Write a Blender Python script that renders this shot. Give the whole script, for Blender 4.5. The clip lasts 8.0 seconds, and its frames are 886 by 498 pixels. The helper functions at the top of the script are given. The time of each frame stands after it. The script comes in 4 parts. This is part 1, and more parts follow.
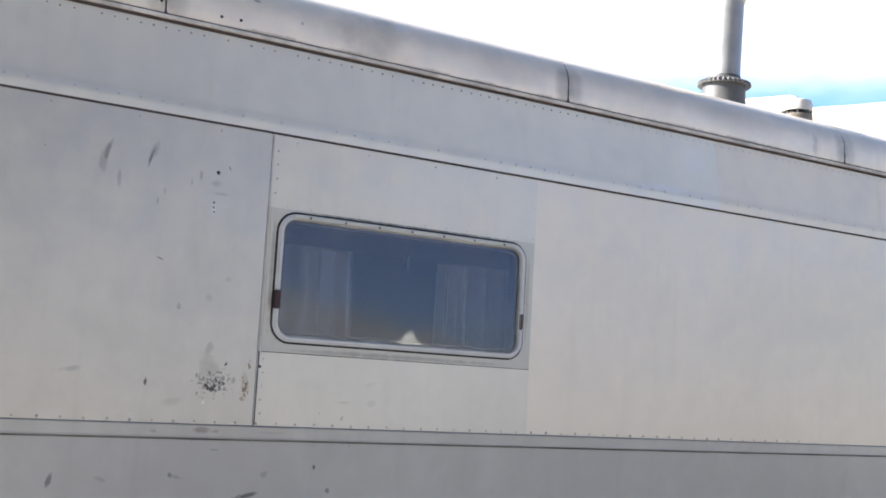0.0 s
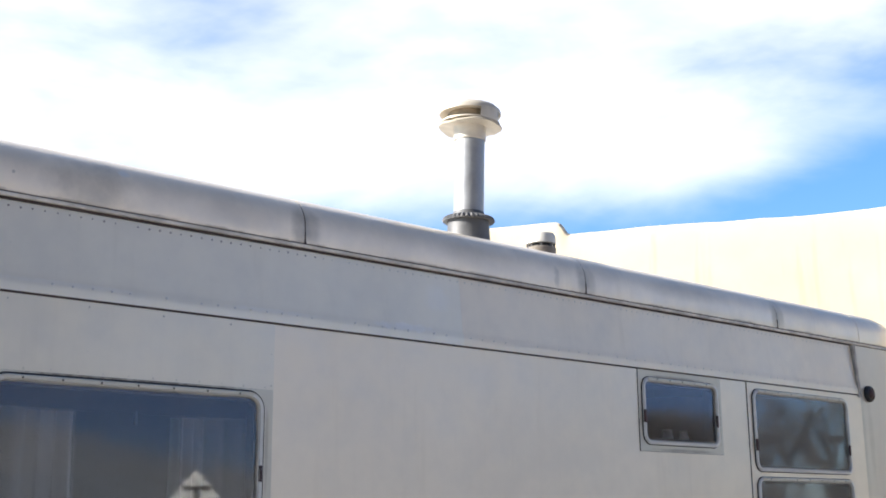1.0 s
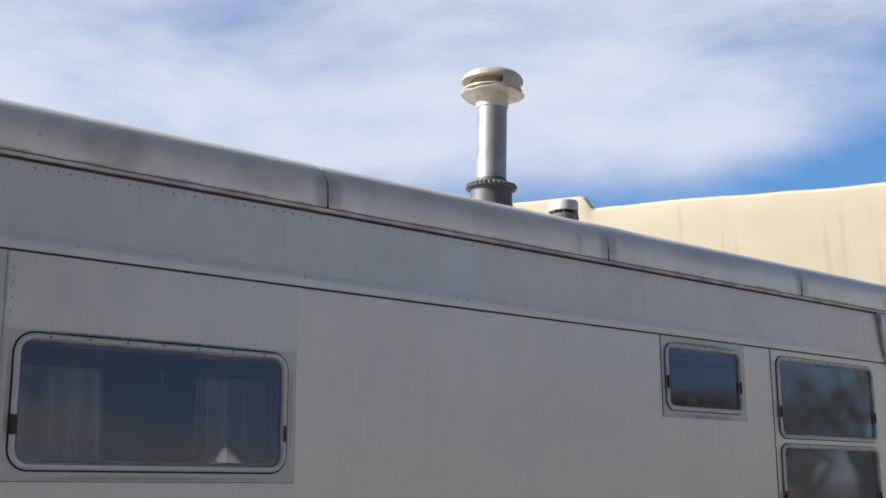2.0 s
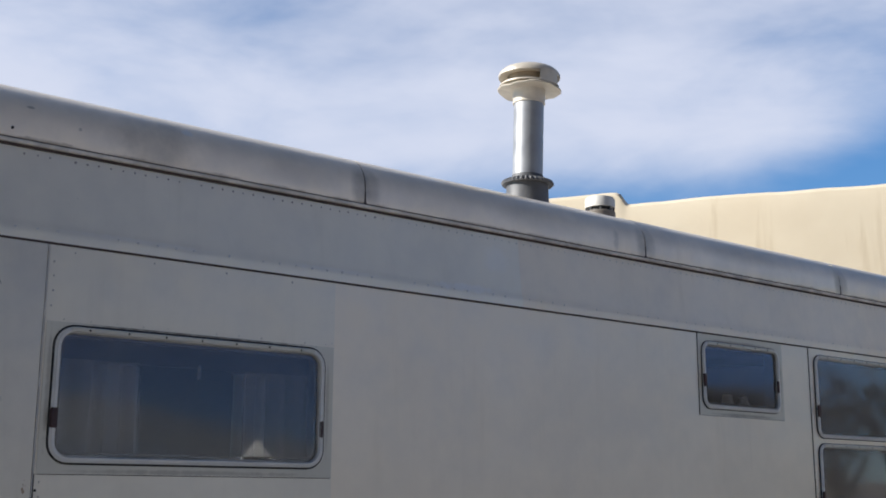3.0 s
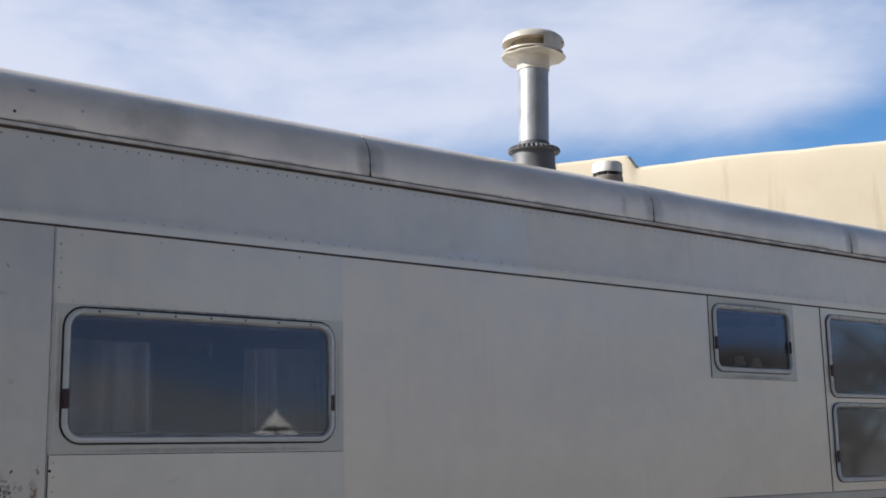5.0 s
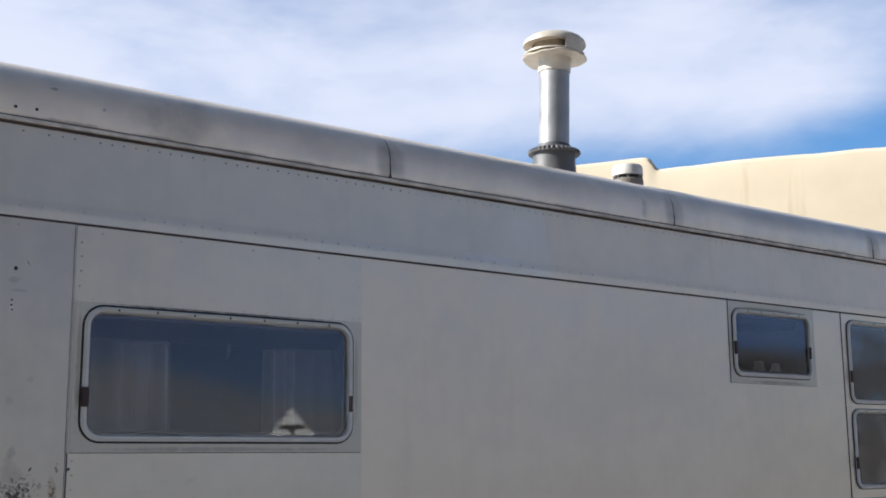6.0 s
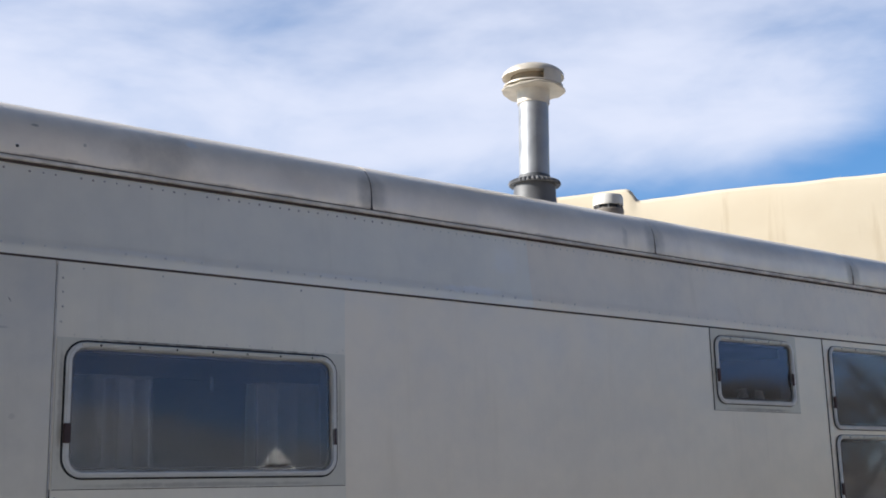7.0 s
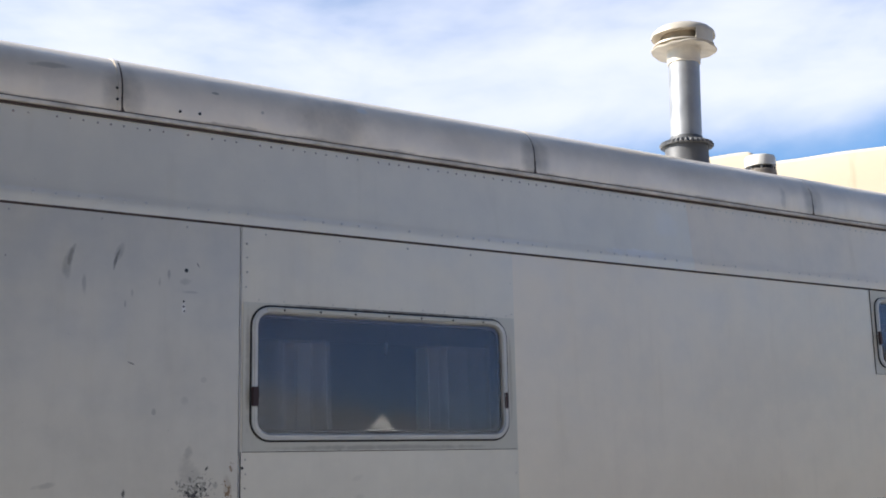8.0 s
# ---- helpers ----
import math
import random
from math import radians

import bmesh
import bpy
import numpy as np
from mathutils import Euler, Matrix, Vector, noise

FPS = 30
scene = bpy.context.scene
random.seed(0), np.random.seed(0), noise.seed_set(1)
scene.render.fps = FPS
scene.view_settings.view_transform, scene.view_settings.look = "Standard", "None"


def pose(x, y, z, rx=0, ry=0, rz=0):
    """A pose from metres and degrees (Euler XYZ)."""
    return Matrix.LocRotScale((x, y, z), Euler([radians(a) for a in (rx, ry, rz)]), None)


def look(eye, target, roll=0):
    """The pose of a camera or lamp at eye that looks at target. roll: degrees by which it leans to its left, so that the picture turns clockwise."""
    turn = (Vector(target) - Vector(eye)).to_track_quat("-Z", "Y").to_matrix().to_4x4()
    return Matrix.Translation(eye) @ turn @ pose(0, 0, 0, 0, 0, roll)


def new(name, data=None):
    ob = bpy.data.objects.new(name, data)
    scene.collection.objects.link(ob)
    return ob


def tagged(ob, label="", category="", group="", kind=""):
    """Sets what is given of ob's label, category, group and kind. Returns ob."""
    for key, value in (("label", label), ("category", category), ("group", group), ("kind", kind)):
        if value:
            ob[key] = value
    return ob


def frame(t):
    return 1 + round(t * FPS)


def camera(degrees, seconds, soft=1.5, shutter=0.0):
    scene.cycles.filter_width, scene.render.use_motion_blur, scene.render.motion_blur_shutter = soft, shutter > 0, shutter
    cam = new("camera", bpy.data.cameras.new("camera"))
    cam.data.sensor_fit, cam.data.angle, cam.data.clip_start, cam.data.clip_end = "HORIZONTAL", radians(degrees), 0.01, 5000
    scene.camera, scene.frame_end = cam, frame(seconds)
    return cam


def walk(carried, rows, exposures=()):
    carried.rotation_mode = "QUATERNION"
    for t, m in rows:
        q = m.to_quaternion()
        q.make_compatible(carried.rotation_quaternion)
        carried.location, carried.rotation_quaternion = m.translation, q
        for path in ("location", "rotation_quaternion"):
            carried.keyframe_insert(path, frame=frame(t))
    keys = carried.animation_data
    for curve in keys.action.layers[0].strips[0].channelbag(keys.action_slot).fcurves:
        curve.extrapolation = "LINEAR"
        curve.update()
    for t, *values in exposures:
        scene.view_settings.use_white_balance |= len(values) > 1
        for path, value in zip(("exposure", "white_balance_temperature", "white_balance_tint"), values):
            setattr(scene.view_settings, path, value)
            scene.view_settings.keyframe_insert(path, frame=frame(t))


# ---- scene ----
cam = camera(41.2, 8.0, soft=1.8)
PATH = [
    (0, (-1.544, -3.567, 1.616), (-0.492, -1.881, 1.844), 3.3),
    (0.1, (-1.489, -3.553, 1.661), (-0.388, -1.897, 1.875), 2.6),
    (0.2, (-1.44, -3.558, 1.682), (-0.285, -1.943, 1.914), 2.35),
    (0.3, (-1.392, -3.564, 1.703), (-0.213, -1.967, 1.954), 2.1),
    (0.4, (-1.366, -3.59, 1.682), (-0.16, -2.021, 1.976), 1.4),
    (0.5, (-1.341, -3.615, 1.662), (-0.107, -2.072, 1.98), 0.7),
    (0.6, (-1.34, -3.628, 1.669), (-0.083, -2.112, 2.017), 0.58),
    (0.7, (-1.34, -3.641, 1.676), (-0.057, -2.159, 2.074), 0.6),
    (0.8, (-1.337, -3.64, 1.684), (-0.05, -2.166, 2.095), -0.03),
    (0.9, (-1.334, -3.638, 1.691), (-0.044, -2.17, 2.116), -0.27),
    (1, (-1.331, -3.637, 1.699), (-0.03, -2.185, 2.146), -0.4),
    (1.1, (-1.329, -3.639, 1.697), (-0.024, -2.192, 2.149), -0.26),
    (1.2, (-1.327, -3.64, 1.694), (-0.009, -2.209, 2.157), -0.72),
    (1.3, (-1.324, -3.642, 1.692), (0, -2.21, 2.136), -2.11),
    (1.4, (-1.322, -3.643, 1.689), (0, -2.204, 2.117), -1.1),
    (1.5, (-1.32, -3.645, 1.687), (-0.008, -2.191, 2.095), -0.6),
    (1.6, (-1.321, -3.656, 1.656), (-0.02, -2.194, 2.069), -0.92),
    (1.7, (-1.322, -3.667, 1.626), (-0.043, -2.188, 2.046), -0.6),
    (2.8, (-1.329, -3.637, 1.64), (-0.065, -2.143, 2.05), -0.2),
    (2.9, (-1.333, -3.636, 1.636), (-0.077, -2.141, 2.063), -0.48),
    (3, (-1.336, -3.634, 1.636), (-0.104, -2.112, 2.043), 0.3),
    (3.1, (-1.33, -3.639, 1.611), (-0.105, -2.115, 2.028), 0.8),
    (3.2, (-1.325, -3.644, 1.622), (-0.114, -2.102, 2.014), 0.47),
    (3.3, (-1.321, -3.649, 1.634), (-0.106, -2.105, 2.008), 0.55),
    (3.4, (-1.316, -3.654, 1.645), (-0.092, -2.121, 2.031), 0.48),
    (3.5, (-1.312, -3.659, 1.657), (-0.079, -2.133, 2.045), -0.8),
    (3.6, (-1.313, -3.654, 1.656), (-0.073, -2.132, 2.034), -1.43),
    (3.7, (-1.314, -3.65, 1.655), (-0.062, -2.143, 2.057), -1.58),
    (3.8, (-1.315, -3.645, 1.655), (-0.06, -2.139, 2.047), -1.87),
    (3.9, (-1.316, -3.641, 1.654), (-0.079, -2.113, 2.023), -1.41),
    (4, (-1.317, -3.636, 1.653), (-0.096, -2.095, 2.018), -0.6),
    (4.1, (-1.316, -3.641, 1.652), (-0.088, -2.107, 2.023), -1.38),
    (4.2, (-1.315, -3.646, 1.651), (-0.084, -2.116, 2.028), -1.51),
    (4.3, (-1.315, -3.651, 1.65), (-0.086, -2.118, 2.024), -1.46),
    (4.4, (-1.314, -3.656, 1.649), (-0.09, -2.118, 2.018), -0.51),
    (4.5, (-1.313, -3.661, 1.648), (-0.093, -2.117, 2.006), -0.4),
    (4.6, (-1.313, -3.66, 1.649), (-0.087, -2.123, 2.015), -0.99),
    (4.7, (-1.314, -3.658, 1.65), (-0.091, -2.117, 2.01), -1.11),
    (5.8, (-1.316, -3.645, 1.661), (-0.108, -2.089, 2.011), -0.79),
    (5.9, (-1.317, -3.643, 1.662), (-0.115, -2.084, 2.017), -0.49),
    (6, (-1.317, -3.642, 1.663), (-0.12, -2.078, 2.014), -0.4),
    (6.1, (-1.315, -3.642, 1.662), (-0.118, -2.078, 2.015), -0.4),
    (6.2, (-1.313, -3.642, 1.661), (-0.106, -2.089, 2.024), -0.42),
    (6.3, (-1.311, -3.641, 1.66), (-0.096, -2.1, 2.047), -0.77),
    (6.4, (-1.309, -3.641, 1.659), (-0.093, -2.095, 2.021), -0.78),
    (6.5, (-1.307, -3.641, 1.658), (-0.088, -2.094, 2.004), -0.7),
    (6.6, (-1.309, -3.643, 1.655), (-0.077, -2.113, 2.032), -1.15),
    (6.7, (-1.311, -3.644, 1.652), (-0.069, -2.126, 2.04), -1.3),
    (6.8, (-1.314, -3.646, 1.649), (-0.075, -2.124, 2.034), -1.46),
    (6.9, (-1.316, -3.647, 1.646), (-0.087, -2.122, 2.049), -1.08),
    (7, (-1.318, -3.649, 1.643), (-0.105, -2.113, 2.053), -1.4),
    (7.1, (-1.338, -3.632, 1.644), (-0.144, -2.079, 2.041), -1.5),
    (7.2, (-1.358, -3.615, 1.645), (-0.191, -2.038, 2.024), -1.38),
    (7.3, (-1.379, -3.598, 1.646), (-0.237, -2.002, 2.025), -1.24),
    (7.4, (-1.399, -3.581, 1.647), (-0.289, -1.962, 2.028), -1.59),
    (7.5, (-1.419, -3.564, 1.648), (-0.332, -1.926, 2.018), -1.2),
    (7.6, (-1.442, -3.543, 1.645), (-0.372, -1.887, 1.981), -1.37),
    (7.7, (-1.466, -3.523, 1.642), (-0.401, -1.862, 1.971), -1.14),
    (7.8, (-1.489, -3.502, 1.64), (-0.408, -1.855, 1.987), -1.45),
    (7.9, (-1.513, -3.482, 1.637), (-0.416, -1.846, 1.987), -1.7),
    (8, (-1.536, -3.461, 1.634), (-0.442, -1.826, 1.996), -1.2),
]
EXPOSURES = [(0, 1.82, 6750, 10), (0.6, 1.76, 6740, 10), (1.0, 1.38, 6690, 10), (1.5, 0.93, 6720, 10), (1.8, 0.69, 6600, 10), (3.0, 0.55, 6440, 10), (4.6, 0.57, 6460, 10), (6.0, 0.76, 6480, 10), (6.6, 0.78, 6450, 10), (7.0, 0.74, 6440, 10), (7.3, 0.66, 6450, 10), (7.5, 0.69, 6480, 10), (8, 1.00, 6580, 10)]
walk(cam, [(t, look(eye, target, roll)) for t, eye, target, roll in PATH], EXPOSURES)

# ---- world and sun ----
SUN_AZ, SUN_EL = -59.0, 29.0          # degrees from +y towards +x, and above the horizon
world = bpy.data.worlds.new("sky")
scene.world = world
world.use_nodes = True


def build_sky():
    nt = world.node_tree
    nd, lk = nt.nodes, nt.links
    nd.clear()
    out = nd.new("ShaderNodeOutputWorld")
    bg = nd.new("ShaderNodeBackground")
    bg.inputs["Strength"].default_value = 0.1
    sky = nd.new("ShaderNodeTexSky")
    sky.sky_type = 'NISHITA'
    sky.sun_disc = False
    sky.sun_elevation = radians(SUN_EL)
    sky.sun_rotation = radians(SUN_AZ)
    sky.altitude = 1400
    sky.air_density, sky.dust_density, sky.ozone_density = 0.9, 0.0, 2.0
    co = nd.new("ShaderNodeTexCoord")
    # thin high cloud: soft sheets drawn out along the horizon, broken by finer wisps
    mp = nd.new("ShaderNodeMapping")
    mp.inputs["Scale"].default_value = (1.0, 1.0, 2.6)
    mp.inputs["Rotation"].default_value = (0.12, -0.2, 0.5)
    lk.new(co.outputs["Generated"], mp.inputs["Vector"])
    big = nd.new("ShaderNodeTexNoise")
    big.inputs["Scale"].default_value, big.inputs["Detail"].default_value, big.inputs["Roughness"].default_value = 2.9, 5.0, 0.5
    big.inputs["Distortion"].default_value = 0.25
    fine = nd.new("ShaderNodeTexNoise")
    fine.inputs["Scale"].default_value, fine.inputs["Detail"].default_value, fine.inputs["Roughness"].default_value = 8.0, 7.0, 0.6
    fine.inputs["Distortion"].default_value = 0.35
    lk.new(mp.outputs["Vector"], big.inputs["Vector"])
    lk.new(mp.outputs["Vector"], fine.inputs["Vector"])
    # the sheet lies thick on the sun's side of the sky and thins out opposite and towards the horizon
    dot = nd.new("ShaderNodeVectorMath")
    dot.operation = 'DOT_PRODUCT'
    lk.new(co.outputs["Generated"], dot.inputs[0])
    dot.inputs[1].default_value = (-0.03, 0.03, 1.0)
    lift = nd.new("ShaderNodeMapRange")
    lift.interpolation_type = 'SMOOTHSTEP'
    for key, v in (("From Min", 0.218), ("From Max", 0.298), ("To Min", -0.25), ("To Max", 0.17)):
        lift.inputs[key].default_value = v
    lk.new(dot.outputs["Value"], lift.inputs["Value"])

    def math_node(op, a, b):
        m = nd.new("ShaderNodeMath")
        m.operation = op
        for i, v in enumerate((a, b)):
            if isinstance(v, (int, float)):
                m.inputs[i].default_value = v
            else:
                lk.new(v, m.inputs[i])
        return m.outputs[0]

    mix = math_node('ADD', math_node('MULTIPLY', big.outputs["Fac"], 0.88), math_node('MULTIPLY', fine.outputs["Fac"], 0.22))
    side = nd.new("ShaderNodeSeparateXYZ")
    lk.new(co.outputs["Generated"], side.inputs[0])
    clear = nd.new("ShaderNodeMapRange")
    clear.interpolation_type = 'SMOOTHSTEP'
    for key, v in (("From Min", -0.05), ("From Max", 0.42), ("To Min", -0.5), ("To Max", 0.0)):
        clear.inputs[key].default_value = v
    lk.new(side.outputs["Y"], clear.inputs["Value"])
    east = nd.new("ShaderNodeMapRange")
    east.interpolation_type = 'SMOOTHSTEP'
    for key, v in (("From Min", 0.75), ("From Max", 0.90), ("To Min", 0.0), ("To Max", -0.22)):
        east.inputs[key].default_value = v
    lk.new(side.outputs["X"], east.inputs["Value"])
    mix = math_node('ADD', mix, east.outputs["Result"])
    cover = math_node('ADD', math_node('ADD', mix, lift.outputs["Result"]), clear.outputs["Result"])
    ramp = nd.new("ShaderNodeMapRange")
    ramp.interpolation_type = 'SMOOTHSTEP'
    for key, v in (("From Min", 0.34), ("From Max", 0.80), ("To Min", 0.0), ("To Max", 0.96)):
        ramp.inputs[key].default_value = v
    lk.new(cover, ramp.inputs["Value"])
    cloud = nd.new("ShaderNodeMix")
    cloud.data_type = 'RGBA'
    lk.new(ramp.outputs["Result"], cloud.inputs["Factor"])
    deep = nd.new("ShaderNodeMix")
    deep.data_type, deep.blend_type = 'RGBA', 'MULTIPLY'
    deep.inputs["Factor"].default_value = 1.0
    lk.new(sky.outputs["Color"], deep.inputs[6])
    # the clear sky is palest round the sun and deepest opposite it
    depth = nd.new("ShaderNodeMix")
    depth.data_type = 'RGBA'
    north = nd.new("ShaderNodeSeparateXYZ")
    lk.new(co.outputs["Generated"], north.inputs[0])
    tilt = nd.new("ShaderNodeMapRange")
    tilt.interpolation_type = 'SMOOTHSTEP'
    tilt.inputs["From Min"].default_value, tilt.inputs["From Max"].default_value = -0.9, 0.7
    lk.new(north.outputs["Y"], tilt.inputs["Value"])
    lk.new(tilt.outputs["Result"], depth.inputs["Factor"])
    depth.inputs[6].default_value = (0.82, 0.635, 0.60, 1)
    depth.inputs[7].default_value = (0.56, 0.92, 1.12, 1)
    # away from the sun the clear sky stays deep blue right down to the horizon
    rise = nd.new("ShaderNodeMapRange")
    rise.interpolation_type = 'SMOOTHSTEP'
    rise.inputs["From Min"].default_value, rise.inputs["From Max"].default_value = 0.06, 0.36
    lk.new(north.outputs["Z"], rise.inputs["Value"])
    shade = nd.new("ShaderNodeMix")
    shade.data_type = 'RGBA'
    lk.new(rise.outputs["Result"], shade.inputs["Factor"])
    shade.inputs[6].default_value = (0.235, 0.285, 0.46, 1)
    lk.new(depth.outputs[2], shade.inputs[7])
    toward = nd.new("ShaderNodeMapRange")
    toward.interpolation_type = 'SMOOTHSTEP'
    toward.inputs["From Min"].default_value, toward.inputs["From Max"].default_value = -0.60, -0.42
    lk.new(north.outputs["Y"], toward.inputs["Value"])
    both = nd.new("ShaderNodeMix")
    both.data_type = 'RGBA'
    lk.new(toward.outputs["Result"], both.inputs["Factor"])
    lk.new(shade.outputs[2], both.inputs[6])
    pale = nd.new("ShaderNodeMix")
    pale.data_type = 'RGBA'
    lk.new(rise.outputs["Result"], pale.inputs["Factor"])
    pale.inputs[6].default_value = (0.60, 0.74, 0.82, 1)
    lk.new(depth.outputs[2], pale.inputs[7])
    lk.new(pale.outputs[2], both.inputs[7])
    # and it darkens from the south-east round to the south-west
    west = nd.new("ShaderNodeMapRange")
    west.interpolation_type = 'SMOOTHSTEP'
    for key, v in (("From Min", -0.20), ("From Max", 0.52), ("To Min", 0.22), ("To Max", 1.0)):
        west.inputs[key].default_value = v
    lk.new(north.outputs["X"], west.inputs["Value"])
    half = nd.new("ShaderNodeMapRange")
    half.interpolation_type = 'SMOOTHSTEP'
    half.inputs["From Min"].default_value, half.inputs["From Max"].default_value = -0.55, 0.0
    lk.new(north.outputs["Y"], half.inputs["Value"])
    dim = nd.new("ShaderNodeMix")
    lk.new(half.outputs["Result"], dim.inputs["Factor"])
    lk.new(west.outputs["Result"], dim.inputs[2])
    dim.inputs[3].default_value = 1.0
    dark = nd.new("ShaderNodeVectorMath")
    dark.operation = 'SCALE'
    lk.new(both.outputs[2], dark.inputs[0])
    lk.new(dim.outputs[0], dark.inputs["Scale"])
    lk.new(dark.outputs["Vector"], deep.inputs[7])
    lk.new(deep.outputs[2], cloud.inputs[6])
    # the cloud is brightest low down, and thinner and bluer higher up
    veil = nd.new("ShaderNodeMapRange")
    veil.interpolation_type = 'SMOOTHSTEP'
    veil.inputs["From Min"].default_value, veil.inputs["From Max"].default_value = 0.33, 0.48
    lk.new(math_node('ADD', north.outputs["Z"], math_node('MULTIPLY', math_node('SUBTRACT', big.outputs["Fac"], 0.5), -0.35)), veil.inputs["Value"])
    sheet_tone = nd.new("ShaderNodeMix")
    sheet_tone.data_type = 'RGBA'
    lk.new(veil.outputs["Result"], sheet_tone.inputs["Factor"])
    sheet_tone.inputs[6].default_value = (*CLOUD, 1)
    sheet_tone.inputs[7].default_value = (*CLOUD_HIGH, 1)
    lk.new(sheet_tone.outputs[2], cloud.inputs[7])
    # a low bank of grey cloud in the south, thinning out towards the east
    xyz = nd.new("ShaderNodeSeparateXYZ")
    lk.new(co.outputs["Generated"], xyz.inputs[0])

    def span(v, lo, hi, to_lo, to_hi):
        r = nd.new("ShaderNodeMapRange")
        r.interpolation_type = 'SMOOTHSTEP'
        for key, x in zip(("From Min", "From Max", "To Min", "To Max"), (lo, hi, to_lo, to_hi)):
            r.inputs[key].default_value = x
        lk.new(v, r.inputs["Value"])
        return r.outputs["Result"]

    rim = math_node('ADD', span(xyz.outputs["X"], 0.36, 0.58, 0.084, 0.040), math_node('MULTIPLY', math_node('SUBTRACT', fine.outputs["Fac"], 0.5), 0.05))
    under = span(math_node('SUBTRACT', rim, xyz.outputs["Z"]), -0.004, 0.014, 0.0, 0.95)
    bank = math_node('MULTIPLY', math_node('MULTIPLY', under, span(fine.outputs["Fac"], 0.36, 0.62, 0.75, 1.0)), span(xyz.outputs["Y"], -0.75, -0.35, 1.0, 0.0))
    low = nd.new("ShaderNodeMix")
    low.data_type = 'RGBA'
    lk.new(bank, low.inputs["Factor"])
    lk.new(cloud.outputs[2], low.inputs[6])
    low.inputs[7].default_value = (3.0, 3.1, 3.4, 1)
    lk.new(low.outputs[2], bg.inputs["Color"])
    lk.new(bg.outputs[0], out.inputs[0])


CLOUD = (4.72, 5.02, 5.98)
CLOUD_HIGH = (3.90, 4.28, 5.35)
build_sky()

sun = new("sun", bpy.data.lights.new("sun", 'SUN'))
sun.data.energy, sun.data.angle, sun.data.color = 4.6, radians(0.6), (1.0, 0.95, 0.87)
a, e = radians(SUN_AZ), radians(SUN_EL)
SUN_WAY = Vector((math.sin(a) * math.cos(e), math.cos(a) * math.cos(e), math.sin(e)))
sun.matrix_world = look(SUN_WAY * 60, (0, 0, 0))


# ---- materials ----
class Nodes:
    """Short hand for building one node material."""

    def __init__(self, name):
        self.mat = bpy.data.materials.new(name)
        self.mat.use_nodes = True
        self.nt = self.mat.node_tree
        self.bsdf = self.nt.nodes["Principled BSDF"]
        self.co = self.node("ShaderNodeTexCoord")

    def node(self, kind, **inputs):
        n = self.nt.nodes.new(kind)
        for key, v in inputs.items():
            self.put(n.inputs[key.replace("_", " ")], v)
        return n

    def put(self, socket, v):
        if isinstance(v, bpy.types.NodeSocket):
            self.nt.links.new(v, socket)
        elif isinstance(v, (tuple, list)) and len(v) == 3 and socket.type == 'RGBA':
            socket.default_value = (*v, 1)
        else:
            socket.default_value = v

    def noise(self, scale, detail=4.0, rough=0.55, stretch=(1, 1, 1), distortion=0.0):
        mp = self.node("ShaderNodeMapping", Vector=self.co.outputs["Object"], Scale=stretch)
        n = self.node("ShaderNodeTexNoise", Vector=mp.outputs[0], Scale=scale, Detail=detail, Roughness=rough, Distortion=distortion)
        return n.outputs["Fac"]

    def span(self, v, lo, hi, to_lo=0.0, to_hi=1.0):
        m = self.node("ShaderNodeMapRange")
        m.interpolation_type = 'SMOOTHSTEP'
        for key, x in zip(("Value", "From Min", "From Max", "To Min", "To Max"), (v, lo, hi, to_lo, to_hi)):
            self.put(m.inputs[key], x)
        return m.outputs["Result"]

    def calc(self, op, a, b=0.0):
        m = self.node("ShaderNodeMath")
        m.operation = op
        self.put(m.inputs[0], a)
        self.put(m.inputs[1], b)
        return m.outputs[0]

    def mix(self, f, a, b):
        m = self.node("ShaderNodeMix")
        m.data_type = 'RGBA'
        self.put(m.inputs["Factor"], f)
        self.put(m.inputs[6], a)
        self.put(m.inputs[7], b)
        return m.outputs[2]

    def bump(self, height, strength, distance=0.01, below=None):
        b = self.node("ShaderNodeBump", Height=height, Strength=strength, Distance=distance)
        if below is not None:
            self.put(b.inputs["Normal"], below)
        return b.outputs[0]

    def done(self, **inputs):
        for key, v in inputs.items():
            self.put(self.bsdf.inputs[key.replace("_", " ")], v)
        return self.mat


def plain(name, base, rough=0.5, metal=0.0, var=0.12, big=3.0, small=60.0, relief=0.1, depth=0.002):
    """A surface with blotches at one scale and grain at another."""
    m = Nodes(name)
    dark = tuple(c * (1 - 2.2 * var) for c in base)
    light = tuple(min(1.0, c * (1 + 0.7 * var)) for c in base)
    n1, n2 = m.noise(big, 5), m.noise(small, 3)
    col = m.mix(m.span(n1, 0.3, 0.7), dark, light)
    col = m.mix(m.calc('MULTIPLY', m.span(n2, 0.45, 0.75), 0.35), col, dark)
    r = m.span(n1, 0.3, 0.7, max(0.02, rough - 0.08), min(1.0, rough + 0.1))
    return m.done(Base_Color=col, Roughness=r, Metallic=metal, Normal=m.bump(n2, relief, depth))


